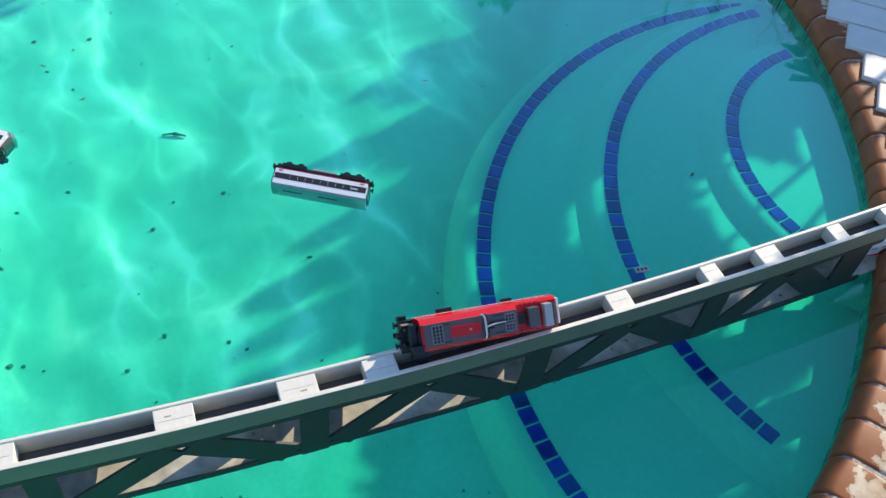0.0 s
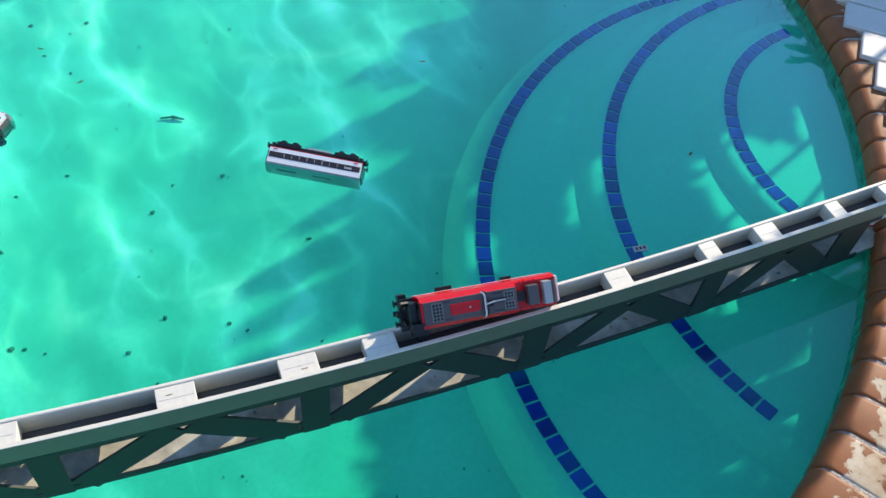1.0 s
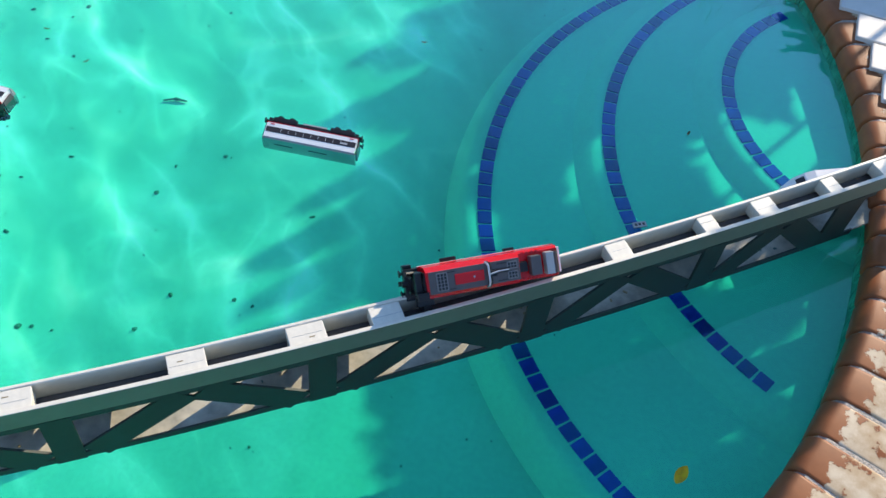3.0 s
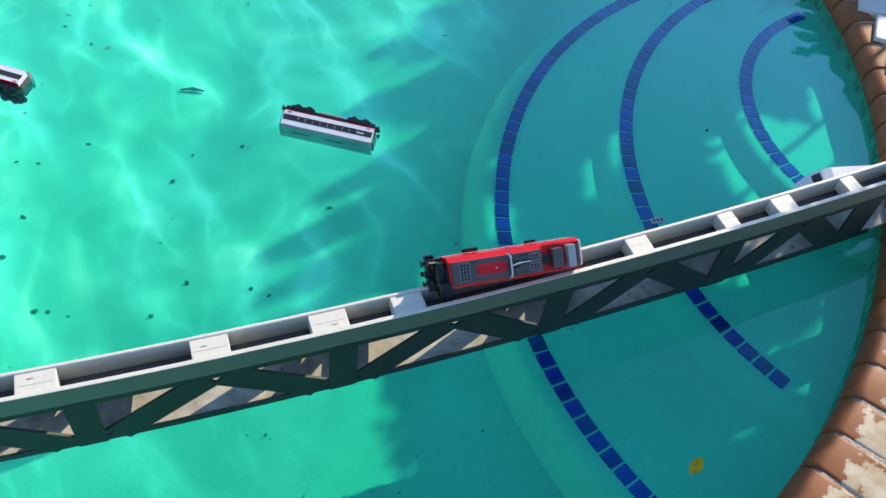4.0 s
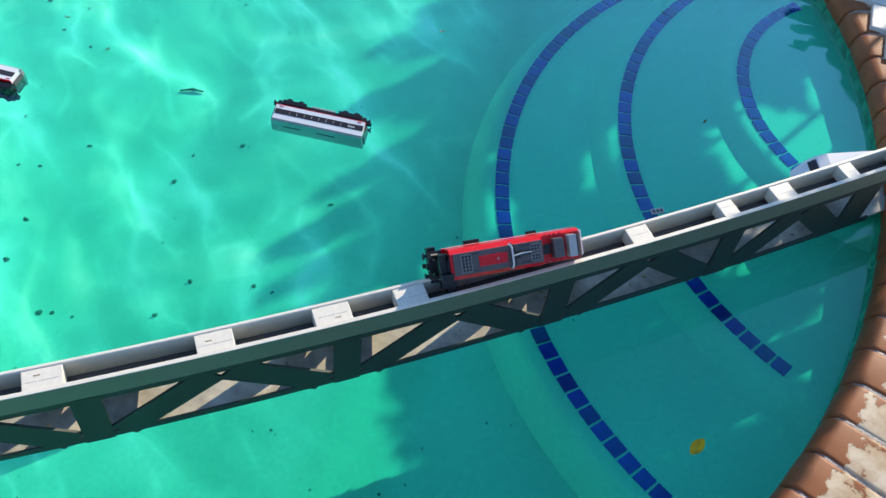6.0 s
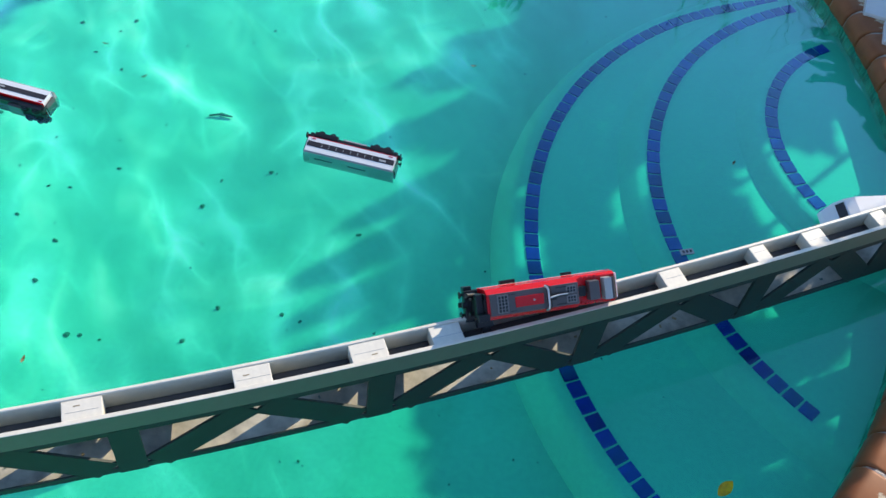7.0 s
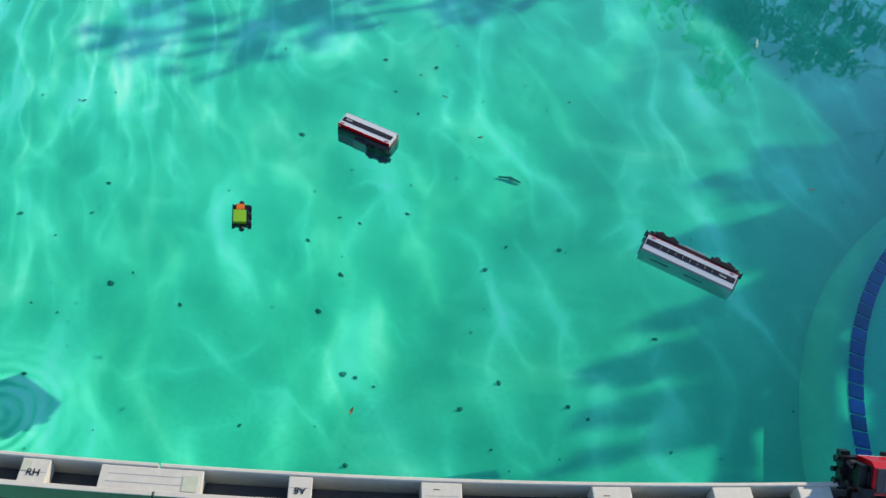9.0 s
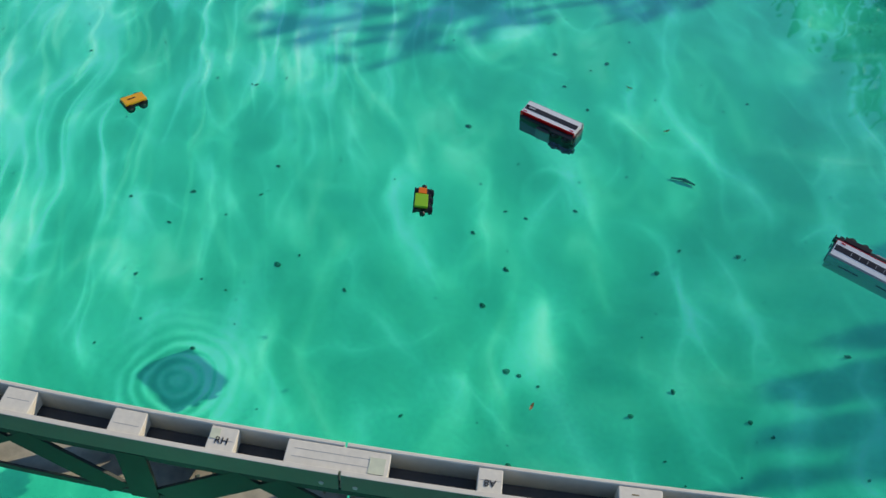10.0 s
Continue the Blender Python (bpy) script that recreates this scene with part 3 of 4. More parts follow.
BLOCKS = ((-1.36, 0.04), (-1.252, 0.04), (-1.125, 0.042), (-1.018, 0.035), (-0.891, 0.13), (-0.727, 0.031), (-0.568, 0.055), (-0.37, 0.055), (-0.225, 0.057), (-0.123, 0.05), (0.204, 0.040), (0.345, 0.031), (0.438, 0.042), (0.555, 0.029), (0.66, 0.05))
BRIDGE = build_bridge()


# ---- toy trains ----
def wheel(parent, m, r=0.0075, w=0.005):
    bm = rod((0, -w / 2, 0), (0, w / 2, 0), r, sides=18)
    rod((0, w / 2 - 0.001, 0), (0, w / 2 + 0.0012, 0), r * 1.16, sides=18, bm=bm)
    wh = part("wheel", bm, M_BLACK, parent, at=m)
    part("hub", rod((0, -w / 2 - 0.0008, 0), (0, -w / 2 + 0.0005, 0), r * 0.45, sides=10), M_GREY, wh)
    return wh


def bogie(parent, x, z=0.0, half=0.012):
    bm = box(0, 0, 0.006, 0.046, 0.030, 0.008, 0.001)
    box(0, -0.0185, 0.003, 0.050, 0.004, 0.010, 0.001, bm=bm)
    box(0, 0.0185, 0.003, 0.050, 0.004, 0.010, 0.001, bm=bm)
    bg = part("bogie", bm, M_BLACK, parent, at=pose(x, 0, z))
    for dx in (-half, half):
        for y, flip in ((-0.0155, 0), (0.0155, 180)):
            wheel(bg, pose(dx, y, 0.0, 0, 0, flip))
    return bg


def buffers(parent, x, side):
    """Coupling plate with two buffers and a magnet, at one end."""
    bm = box(side * 0.004, 0, 0.010, 0.008, 0.040, 0.012, 0.001)
    for y in (-0.016, 0.016):
        rod((side * 0.006, y, 0.010), (side * 0.014, y, 0.010), 0.0025, sides=10, bm=bm)
        rod((side * 0.014, y, 0.010), (side * 0.016, y, 0.010), 0.0055, sides=14, bm=bm)
    rod((side * 0.006, 0, 0.006), (side * 0.017, 0, 0.006), 0.004, sides=12, bm=bm)
    return part("coupler", bm, M_BLACK, parent, at=pose(x, 0, 0))


def grille(parent, x, y, z, nx, ny, step=0.0028, size=0.0018):
    """A plate of small square holes."""
    vent = part("vent", box(0, 0, 0.0006, nx * step + 0.002, ny * step + 0.002, 0.0016, 0.0003), M_ROOFVENT, parent, at=pose(x, y, z))
    for i in range(nx):
        for j in range(ny):
            part("slot", box((i - (nx - 1) / 2) * step, (j - (ny - 1) / 2) * step, 0.0013, size, size * 1.1, 0.0008), M_BLACK, vent)
    return vent


def locomotive():
    ob = thing("toy_locomotive", "red and grey plastic brick locomotive toppled on the bridge rails", "toy train")
    L, W = 0.112, 0.024
    part("underframe", box(0, 0, 0.013, 2 * L - 0.012, 0.036, 0.008, 0.001), M_BLACK, ob)
    part("skirt", box(0, 0, 0.0195, 2 * L, 2 * W, 0.0065, 0.0008), M_RED, ob, "red side skirt")
    part("stripe", box(-0.005, W - 0.0004, 0.0172, 2 * L - 0.012, 0.0012, 0.002, 0.0002), M_WHITE, ob, "thin white stripe")
    x1 = 0.040
    # the long body, its roof edges chamfered
    part("body", prism([(-W, 0.023), (W, 0.023), (W, 0.050), (W - 0.007, 0.060), (-W + 0.007, 0.060), (-W, 0.050)], -L + 0.003, x1), M_RED, ob, "glossy red body")
    part("end_panel", box(-L + 0.0024, 0, 0.042, 0.0024, 0.034, 0.028, 0.0006), M_BLACK, ob, "black end wall with a glazed opening")
    part("end_window", box(-L + 0.0008, -0.001, 0.045, 0.0016, 0.020, 0.013, 0.0006), M_WINDOW, ob)
    roof = part("roof_panel", box((-L + x1) / 2 + 0.003, 0, 0.0612, L + x1 - 0.008, 0.034, 0.0026, 0.0005), M_GREY, ob, "dark grey roof panel")
    part("hatch", box(-0.042, 0, 0.0632, 0.046, 0.016, 0.002, 0.0004), M_RED, roof, "flat red roof hatch")
    part("stud", rod((-0.035, 0, 0.064), (-0.035, 0, 0.0655), 0.0016), M_LGREY, roof)
    for y in (-0.013, 0.013):
        for dx in (-0.078, -0.070):
            part("louvre", box(dx, y, 0.0628, 0.012, 0.0011, 0.0012), M_BLACK, roof)
        for dx in (0.008, 0.016):
            part("louvre", box(dx, y, 0.0628, 0.012, 0.0011, 0.0012), M_BLACK, roof)
    grille(ob, -0.085, 0, 0.0622, 3, 5, 0.0052, 0.0036)
    grille(ob, 0.027, 0.0075, 0.0622, 3, 2, 0.0048, 0.0032)
    grille(ob, 0.027, -0.0075, 0.0622, 3, 2, 0.0048, 0.0032)
    # current collector: a bent bar on a hinge and a long arm
    bar = bmesh.new()
    pts = [(-0.016, -0.019, 0.064), (-0.014, -0.0165, 0.0695), (-0.013, -0.012, 0.071), (-0.013, 0.012, 0.071), (-0.014, 0.0165, 0.0695), (-0.016, 0.019, 0.064)]
    for a, b in zip(pts, pts[1:]):
        rod(a, b, 0.0017, bm=bar)
    coll = part("current_collector", bar, M_CHROME, ob, "shiny grey current collector bar")
    arm = rod((-0.013, 0, 0.0700), (0.004, 0.002, 0.0665), 0.0015)
    rod((0.004, 0.002, 0.0665), (0.020, 0.002, 0.0660), 0.0013, bm=arm)
    part("arm", arm, M_CHROME, coll)
    part("base", box(-0.006, 0, 0.064, 0.014, 0.010, 0.004, 0.0005), M_BLACK, coll)
    under = bmesh.new()
    for a, b in zip(pts, pts[1:]):
        rod((a[0] + 0.004, a[1], a[2] - 0.002), (b[0] + 0.004, b[1], b[2] - 0.002), 0.0014, bm=under)
    part("lower_bar", under, M_BLACK, coll)
    part("cradle", box(0.008, 0.002, 0.0636, 0.026, 0.006, 0.003, 0.0006), M_BLACK, coll)
    # lower nose with its cab
    part("nose", prism([(-W, 0.023), (W, 0.023), (W, 0.040), (W - 0.004, 0.046), (-W + 0.004, 0.046), (-W, 0.040)], x1, L - 0.004), M_RED, ob, "red lower nose")
    for y in (-0.02, 0.02):
        for k in range(4):
            part("stud", rod((x1 + 0.010 + 0.008 * k, y, 0.045), (x1 + 0.010 + 0.008 * k, y, 0.0478), 0.0024), M_RED, ob)
    part("engine_block", box(x1 + 0.008, 0, 0.050, 0.014, 0.016, 0.010, 0.001), M_BLACK, ob)
    part("cab_box", box(x1 + 0.027, 0, 0.0535, 0.017, 0.030, 0.016, 0.001), M_GREY, ob, "dark grey cab box")
    part("windscreen_frame", prism([(-0.017, 0.046), (0.017, 0.046), (0.017, 0.062), (-0.017, 0.062)], x1 + 0.044, x1 + 0.056), M_LGREY, ob, "pale grey screen slope")
    scr = bmesh.new()
    n = 6
    prof = [(x1 + 0.056 + 0.012 * math.sin(k / n * math.pi / 2), 0.062 - 0.018 * (1 - math.cos(k / n * math.pi / 2))) for k in range(n + 1)]
    rows = [[scr.verts.new((x, y, z)) for x, z in prof + [(x1 + 0.056, 0.044)]] for y in (-0.017, 0.017)]
    m = len(rows[0])
    for k in range(m):
        scr.faces.new((rows[0][k], rows[0][(k + 1) % m], rows[1][(k + 1) % m], rows[1][k]))
    scr.faces.new(rows[0][::-1])
    scr.faces.new(rows[1])
    part("windscreen", scr, M_WINDOW, ob, "curved smoked windscreen")
    part("front_plate", box(L + 0.0005, 0, 0.030, 0.006, 0.040, 0.014, 0.001), M_WHITE, ob, "white front plate")
    buffers(ob, -L - 0.012, -1)
    front = part("buffer_beam", box(-L - 0.010, 0, 0.012, 0.024, 0.044, 0.016, 0.0015), M_BLACK, ob, "black buffer beam and coupling")
    for y in (-0.024, 0.024):
        part("step_iron", box(-L - 0.014, y, 0.006, 0.014, 0.008, 0.014, 0.001), M_BLACK, front)
    part("end_frame", box(-L - 0.006, 0, 0.034, 0.012, 0.036, 0.030, 0.002), M_BLACK, front)
    part("foot_plate", box(-L - 0.004, -0.018, 0.056, 0.018, 0.012, 0.012, 0.001), M_BLACK, front)
    part("pipe", rod((-L - 0.010, 0.016, 0.030), (-L - 0.024, 0.018, 0.040), 0.004), M_BLACK, front)
    part("magnet", rod((-L - 0.018, 0, 0.018), (-L - 0.026, 0, 0.018), 0.005), M_BLACK, front)
    part("hose", rod((-L - 0.004, 0.010, 0.026), (-L - 0.016, 0.012, 0.034), 0.0035), M_BLACK, front)
    part("hose", rod((-L - 0.004, -0.012, 0.026), (-L - 0.018, -0.013, 0.030), 0.0035), M_BLACK, front)
    part("step_iron", box(-L + 0.006, -W - 0.008, 0.020, 0.026, 0.012, 0.014, 0.0015), M_BLACK, front)
    part("step_iron", box(-L + 0.008, -W - 0.018, 0.018, 0.014, 0.012, 0.012, 0.0015), M_BLACK, front)
    bogie(ob, -0.100, 0.001)
    bogie(ob, -0.055, 0.002)
    bogie(ob, 0.062, 0.002)
    part("mirror", box(-0.060, W + 0.003, 0.012, 0.026, 0.006, 0.006, 0.001), M_BLACK, ob)
    part("mirror", box(0.040, W + 0.002, 0.012, 0.018, 0.005, 0.006, 0.001), M_BLACK, ob)
    return ob


def carriage(length, windows, label, bogies, group):
    """A white coach with a dark window band, red sill line and rounded grey roof."""
    ob = thing("toy_carriage", label, "toy train", group=group)
    h, W = length / 2, 0.024
    part("underframe", box(0, 0, 0.010, length - 0.01, 0.038, 0.008, 0.001), M_BLACK, ob)
    part("sill", box(0, 0, 0.0168, length, 2 * W + 0.0004, 0.0013, 0.0003), M_RED, ob, "thin red sill")
    n = 8
    top = [(W * math.cos(k / n * math.pi) * 0.985, 0.0507 + 0.0075 * math.sin(k / n * math.pi)) for k in range(n + 1)]
    part("body", prism([(-W, 0.0176), (W, 0.0176), (W, 0.0505), (-W, 0.0505)], -h + 0.0015, h - 0.0015), M_WHITE, ob, "glossy white sides")
    roof = part("roof", prism([(W * 0.985, 0.0506), *top[1:-1], (-W * 0.985, 0.0506)], -h, h), M_ROOFGREY, ob, "rounded grey roof")
    for x in (-h * 0.55, h * 0.2):
        part("roof_slot", box(x, 0.009, 0.0576, length * 0.2, 0.003, 0.0012), M_BLACK, roof)
    for s in (-1, 1):
        band = part("window_band", box(0.0, s * (W - 0.0002), 0.0330, length - 0.006, 0.0014, 0.0122, 0.0002), M_WINDOW, ob, "dark window band")
        for k in range(windows):
            x = -h + 0.026 + (length - 0.052) * (k + 0.5) / windows
            part("window_post", box(x, s * (W + 0.0006), 0.0330, 0.0010, 0.0006, 0.0070), M_LGREY, band)
        part("pillar", box(h * 0.72, s * (W + 0.0007), 0.0340, 0.014, 0.0006, 0.004), M_LGREY, band, "pale printed marks")
        part("door_mark", box(-h * 0.86, s * (W + 0.0005), 0.0205, 0.008, 0.0006, 0.002), M_RED, ob)
        part("door_mark", box(h * 0.86, s * (W + 0.0005), 0.0205, 0.008, 0.0006, 0.002), M_RED, ob)
    for s in (-1, 1):
        part("gangway", box(s * (h + 0.0012), 0, 0.033, 0.0035, 0.030, 0.028, 0.001), M_GREY, ob, "dark grey end wall")
    for x in bogies:
        bogie(ob, x * h, 0.003)
    part("battery_box", box(0, 0, 0.004, length * 0.26, 0.026, 0.009, 0.001), M_LGREY if len(bogies) > 1 else M_GREY, ob)
    for s in (-1, 1) if len(bogies) > 1 else (-1,):
        buffers(ob, s * (h - 0.010), s)
    return ob


def white_engine():
    ob = thing("toy_engine", "white plastic brick engine with a sloping nose, afloat beside the bridge", "toy train")
    W = 0.024
    bm = bmesh.new()
    side = [(-0.095, 0.010), (-0.090, 0.021), (-0.070, 0.036), (-0.050, 0.050), (-0.030, 0.056), (0.095, 0.056), (0.095, 0.010)]
    a = [bm.verts.new((x, -W * (0.7 if x < -0.08 else 1), z)) for x, z in side]
    b = [bm.verts.new((x, W * (0.7 if x < -0.08 else 1), z)) for x, z in side]
    n = len(side)
    for k in range(n):
        bm.faces.new((a[k], a[(k + 1) % n], b[(k + 1) % n], b[k]))
    bm.faces.new(a[::-1])
    bm.faces.new(b)
    part("body", bm, M_WHITE, ob, "white body with a sloping nose")
    part("skirt", box(0.004, 0, 0.009, 0.185, 0.046, 0.007, 0.001), M_GREY, ob, "dark grey skirt")
    part("sill", box(0.045, 0, 0.0135, 0.10, 2 * W + 0.001, 0.003, 0.0003), M_RED, ob, "red sill line")
    for s in (-1, 1):
        part("side_window", prism([(s * W - 0.0004, 0.032), (s * W + 0.0006, 0.032), (s * W + 0.0006, 0.043), (s * W - 0.0004, 0.043)], -0.056, -0.036), M_WINDOW, ob)
        for k, (x, w) in enumerate(((-0.020, 0.014), (0.0, 0.012), (0.020, 0.016), (0.044, 0.012), (0.066, 0.014))):
            part("side_vent", box(x, s * (W + 0.0002), 0.0385 - 0.002 * (k % 2), w, 0.0010, 0.006), M_LGREY, ob, "grey printed side grille")
        part("lamp", box(-0.088, s * 0.010, 0.018, 0.004, 0.008, 0.005, 0.001), M_LGREY, ob)
    part("windscreen", box(-0.060, 0, 0.0436, 0.018, 0.034, 0.002, 0.0004, turn=-36), M_WINDOW, ob, "smoked windscreen")
    bogie(ob, -0.05, -0.003)
    bogie(ob, 0.055, -0.003)
    return ob


def green_wagon():
    ob = thing("toy_wagon_base", "black plastic wagon base with lime green and orange plates, afloat", "toy wagon")
    part("base", box(0, 0, 0.004, 0.026, 0.052, 0.008, 0.001), M_BLACK, ob)
    part("lime_plate", box(-0.004, -0.008, 0.0115, 0.024, 0.030, 0.006, 0.0008), M_LIME, ob, "lime green plate")
    part("orange_plate", box(-0.003, 0.017, 0.0105, 0.015, 0.014, 0.004, 0.0006), M_ORANGE, ob, "orange plate")
    for x in (-0.014, 0.015):
        for y in (-0.020, 0.0, 0.020):
            wheel(ob, pose(x, y, 0.002, 0, 0, 90), 0.0075, 0.005)
    for y in (-0.030, 0.030):
        part("coupler", rod((0, y, 0.004), (0, y * 1.15, 0.004), 0.005), M_BLACK, ob)
    return ob


def yellow_wagon():
    ob = thing("toy_trolley", "small yellow-orange plastic trolley on black wheels, afloat", "toy wagon")
    part("plate", box(0, 0, 0.011, 0.044, 0.024, 0.005, 0.0008), M_YELLOW, ob, "yellow-orange deck plate")
    part("printed_bar", box(-0.004, 0.001, 0.0137, 0.016, 0.003, 0.0006), M_INK, ob, "black printed mark")
    part("base", box(0, 0, 0.005, 0.046, 0.026, 0.006, 0.001), M_BLACK, ob)
    for x in (-0.013, 0.013):
        for y in (-0.014, 0.014):
            wheel(ob, pose(x, y, 0.0015), 0.0075, 0.005)
    return ob


LOCO = locomotive()
LOCO.matrix_basis = bridge_frame(0.018, 0.054, 0.190) @ pose(0, 0, 0, 0, 0, -5.5) @ pose(0, 0, 0, 42, 0, 0)
CAR_1 = carriage(0.190, 9, "white toy carriage with a dark window band, floating on its side", (-0.62, 0.62), "floating carriages")
CAR_2 = carriage(0.122, 0, "short white toy carriage with a red sill, floating half sunk", (-0.62,), "floating carriages")
ENGINE = white_engine()
GREEN = green_wagon()
TROLLEY = yellow_wagon()

grate = thing("grille_plate", "small pale grey plastic grille plate afloat against the bridge", "toy part")
part("plate", box(0, 0, 0.002, 0.028, 0.013, 0.003, 0.0004), M_LGREY, grate)
for gx in (-0.008, 0.0, 0.008):
    part("hole", box(gx, 0, 0.0036, 0.005, 0.006, 0.0006), M_BLACK, grate)
grate.matrix_basis = pose(0.242, 1.249, 0.0, 0, 0, 30)

# ink letters on two of the blocks
for x, text in ((-0.727, "A8"), (-1.018, "RH")):
    cu = bpy.data.curves.new("letters", "FONT")
    cu.body, cu.size, cu.extrude, cu.align_x, cu.align_y = text, 0.013, 0.0002, "CENTER", "CENTER"
    ink = tagged(new("marker_letters", cu), "black marker letters on a white block", "writing")
    ink.parent = None
    cu.materials.append(M_INK)
    ink.matrix_basis = bridge_frame(x, WIDTH / 2 - 0.003, RAIL_TOP - 0.0008) @ pose(0, 0, 0, 0, 0, 180 if text == "A8" else 0)
    patch_bm = box(0, 0, 0, 0.012, 0.014, 0.0006)
    if text == "RH":
        part("bare_patch", patch_bm, M_BARE, BRIDGE, "patch of bare pale wood", at=bridge_frame(x - 0.009, WIDTH / 2 + 0.006, RAIL_TOP - 0.0011))
    else:
        patch_bm.free()
part("bare_patch", box(0, 0, 0, 0.020, 0.022, 0.0006), M_BARE, BRIDGE, "patch of bare pale wood", at=bridge_frame(-0.848, WIDTH / 2 - 0.003, RAIL_TOP - 0.0011))


# ---- leaves and bits in the pool ----
def leaf_mesh(name, length, width, material, curl=0.2):
    bm = bmesh.new()
    n = 8
    rows = []
    for k in range(n + 1):
        u = k / n
        w = width / 2 * math.sin(math.pi * min(1, 0.04 + u * 0.96)) ** 0.8
        z = curl * length * (u - 0.5) ** 2
        rows.append([bm.verts.new((u * length - length / 2, s * w, z + abs(s) * w * 0.25)) for s in (-1, 0, 1)])
    for a, b in zip(rows, rows[1:]):
        for s in range(2):
            bm.faces.new((a[s], a[s + 1], b[s + 1], b[s]))
    r = bmesh.ops.solidify(bm, geom=bm.faces[:], thickness=0.0006)
    return mesh_of(name, bm, material, True)


ob = tagged(new("fallen_leaf", leaf_mesh("fallen_leaf", 0.040, 0.020, M_LEAFY)), "bright yellow fallen leaf afloat over the pool steps", "leaf")
LEAF = ob
brown = leaf_mesh("leaf_scrap", 0.016, 0.005, M_BROWNBIT, 0.6)
FLOATERS = []
for x, y, a in ((-0.30, 1.62, 20), (0.31, 1.54, 70), (-0.757, 0.43, 40), (-0.80, 0.60, 100), (-1.075, 1.364, 10), (-0.95, 1.30, 60), (0.02, 2.33, 0)):
    o = tagged(new("leaf_scrap", brown), "small curled brown leaf scrap afloat on the pool", "leaf", group="leaf scraps")
    o.matrix_basis = pose(x, y, 0.002, random.uniform(-15, 15), 0, a)
    FLOATERS.append(o)


def crumb(bm, rng, x, y, z, size, flat):
    n = 8
    a0 = rng.uniform(0, 6.28)
    ring = []
    for i in range(n):
        a = i * math.tau / n
        r = size * rng.uniform(0.7, 1.15)
        px, py = r * math.cos(a), flat * r * math.sin(a)
        ring.append(bm.verts.new((x + px * math.cos(a0) - py * math.sin(a0), y + px * math.sin(a0) + py * math.cos(a0), z + 0.0012)))
    mid = bm.verts.new((x, y, z + 0.0012 + size * 0.3))
    for i in range(n):
        bm.faces.new((mid, ring[i], ring[(i + 1) % n]))


BLOTCHES = ((-2.451, 0.978), (-1.761, 0.549), (-1.854, 0.803), (-1.728, 0.903), (-1.765, 0.999), (-2.024, 1.181), (-1.547, 0.773), (-1.384, 0.818), (-1.519, 0.496), (-1.085, 0.654), (-1.502, 1.437), (-1.251, 1.254), (-1.201, 1.268), (-1.145, 1.106), (-1.123, 1.37), (-1.365, 1.917), (-1.301, 1.71), (-0.868, 1.321), (-0.737, 1.449), (-0.982, 0.88), (-0.956, 0.89), (-0.675, 1.011), (-0.522, 1.008), (-0.475, 0.994), (-0.714, 0.916), (-0.849, 0.695), (-0.435, 1.251), (-1.124, 0.987), (-1.27, 1.146), (-1.951, 0.695), (-1.822, 0.699), (-1.5, 1.85), (-1.401, 1.749), (-0.978, 2.04), (-0.86, 1.416))


def scatter_bits():
    """Rotting leaf crumbs and grit, strewn over the floor and the steps, with larger sodden blotches."""
    rng = random.Random(7)
    bm = bmesh.new()
    for x, y in BLOTCHES:
        crumb(bm, rng, x, y, floor_z(x), rng.uniform(0.0055, 0.009), rng.uniform(0.5, 0.95))
    for k in range(420):
        x, y = rng.uniform(-2.8, 0.62), rng.uniform(-0.1, 2.95)
        if math.hypot(x - RIM.x, y - RIM.y) > RIM_R - 0.04 and x > RIM.x:
            continue
        z = floor_z(x)
        for _, (cx, cy), r, zz in STEPS:
            if math.hypot(x - cx, y - cy) < r + 0.03:
                z = zz
        if z > -0.15 and rng.random() < 0.5:
            continue
        size = rng.choice((0.0014, 0.002, 0.003, 0.0035)) * rng.uniform(0.7, 1.2) * (0.6 if z > -0.15 else 1)
        crumb(bm, rng, x, y, z, size, rng.uniform(0.35, 1))
    tagged(part("leaf_crumbs", bm, M_DEBRIS), "dark rotting leaf crumbs strewn over the pool floor", "debris", kind="stuff")


scatter_bits()
twig = bmesh.new()
rod((-0.03, 0, 0), (0.0, 0.004, 0.002), 0.0025, 0.003, bm=twig)
rod((0.0, 0.004, 0.002), (0.032, -0.004, 0.001), 0.005, 0.002, bm=twig)
tagged(part("sunken_twig", twig, M_DEBRIS, at=pose(-0.97, 1.642, FLOOR_Z + 0.004, 0, 0, 20)), "dark waterlogged twig lying on the pool floor", "twig")


# ---- the garden round the pool ----
CAST = Vector((SUN.x / SUN.z, SUN.y / SUN.z))       # how far a shadow runs for each metre of height
SHADE_Z = 1.55


def above(x, y, h=SHADE_Z):
    """The place at height h whose shadow falls on (x, y) at the water."""
    return Vector((x + CAST.x * h, y + CAST.y * h, h))


def inside(x, y, outline):
    hit = False
    for (xa, ya), (xb, yb) in zip(outline, outline[1:] + outline[:1]):
        if (ya > y) != (yb > y) and x < xa + (xb - xa) * (y - ya) / (yb - ya):
            hit = not hit
    return hit


# outline of the added sun-blocking sheet, set by the shade wanted on the water
BLOCKER_OUTLINE = [(-0.10, 2.395), (0.0, 2.25), (0.2, 2.05), (0.57, 1.89), (0.652, 1.935), (1.5, 2.5), (3.2, 3.2), (3.2, 5.2), (0.0, 5.2), (-0.9, 4.4), (-0.52, 3.5), (-0.34, 3.06), (-0.265, 2.87), (-0.18, 2.65)]


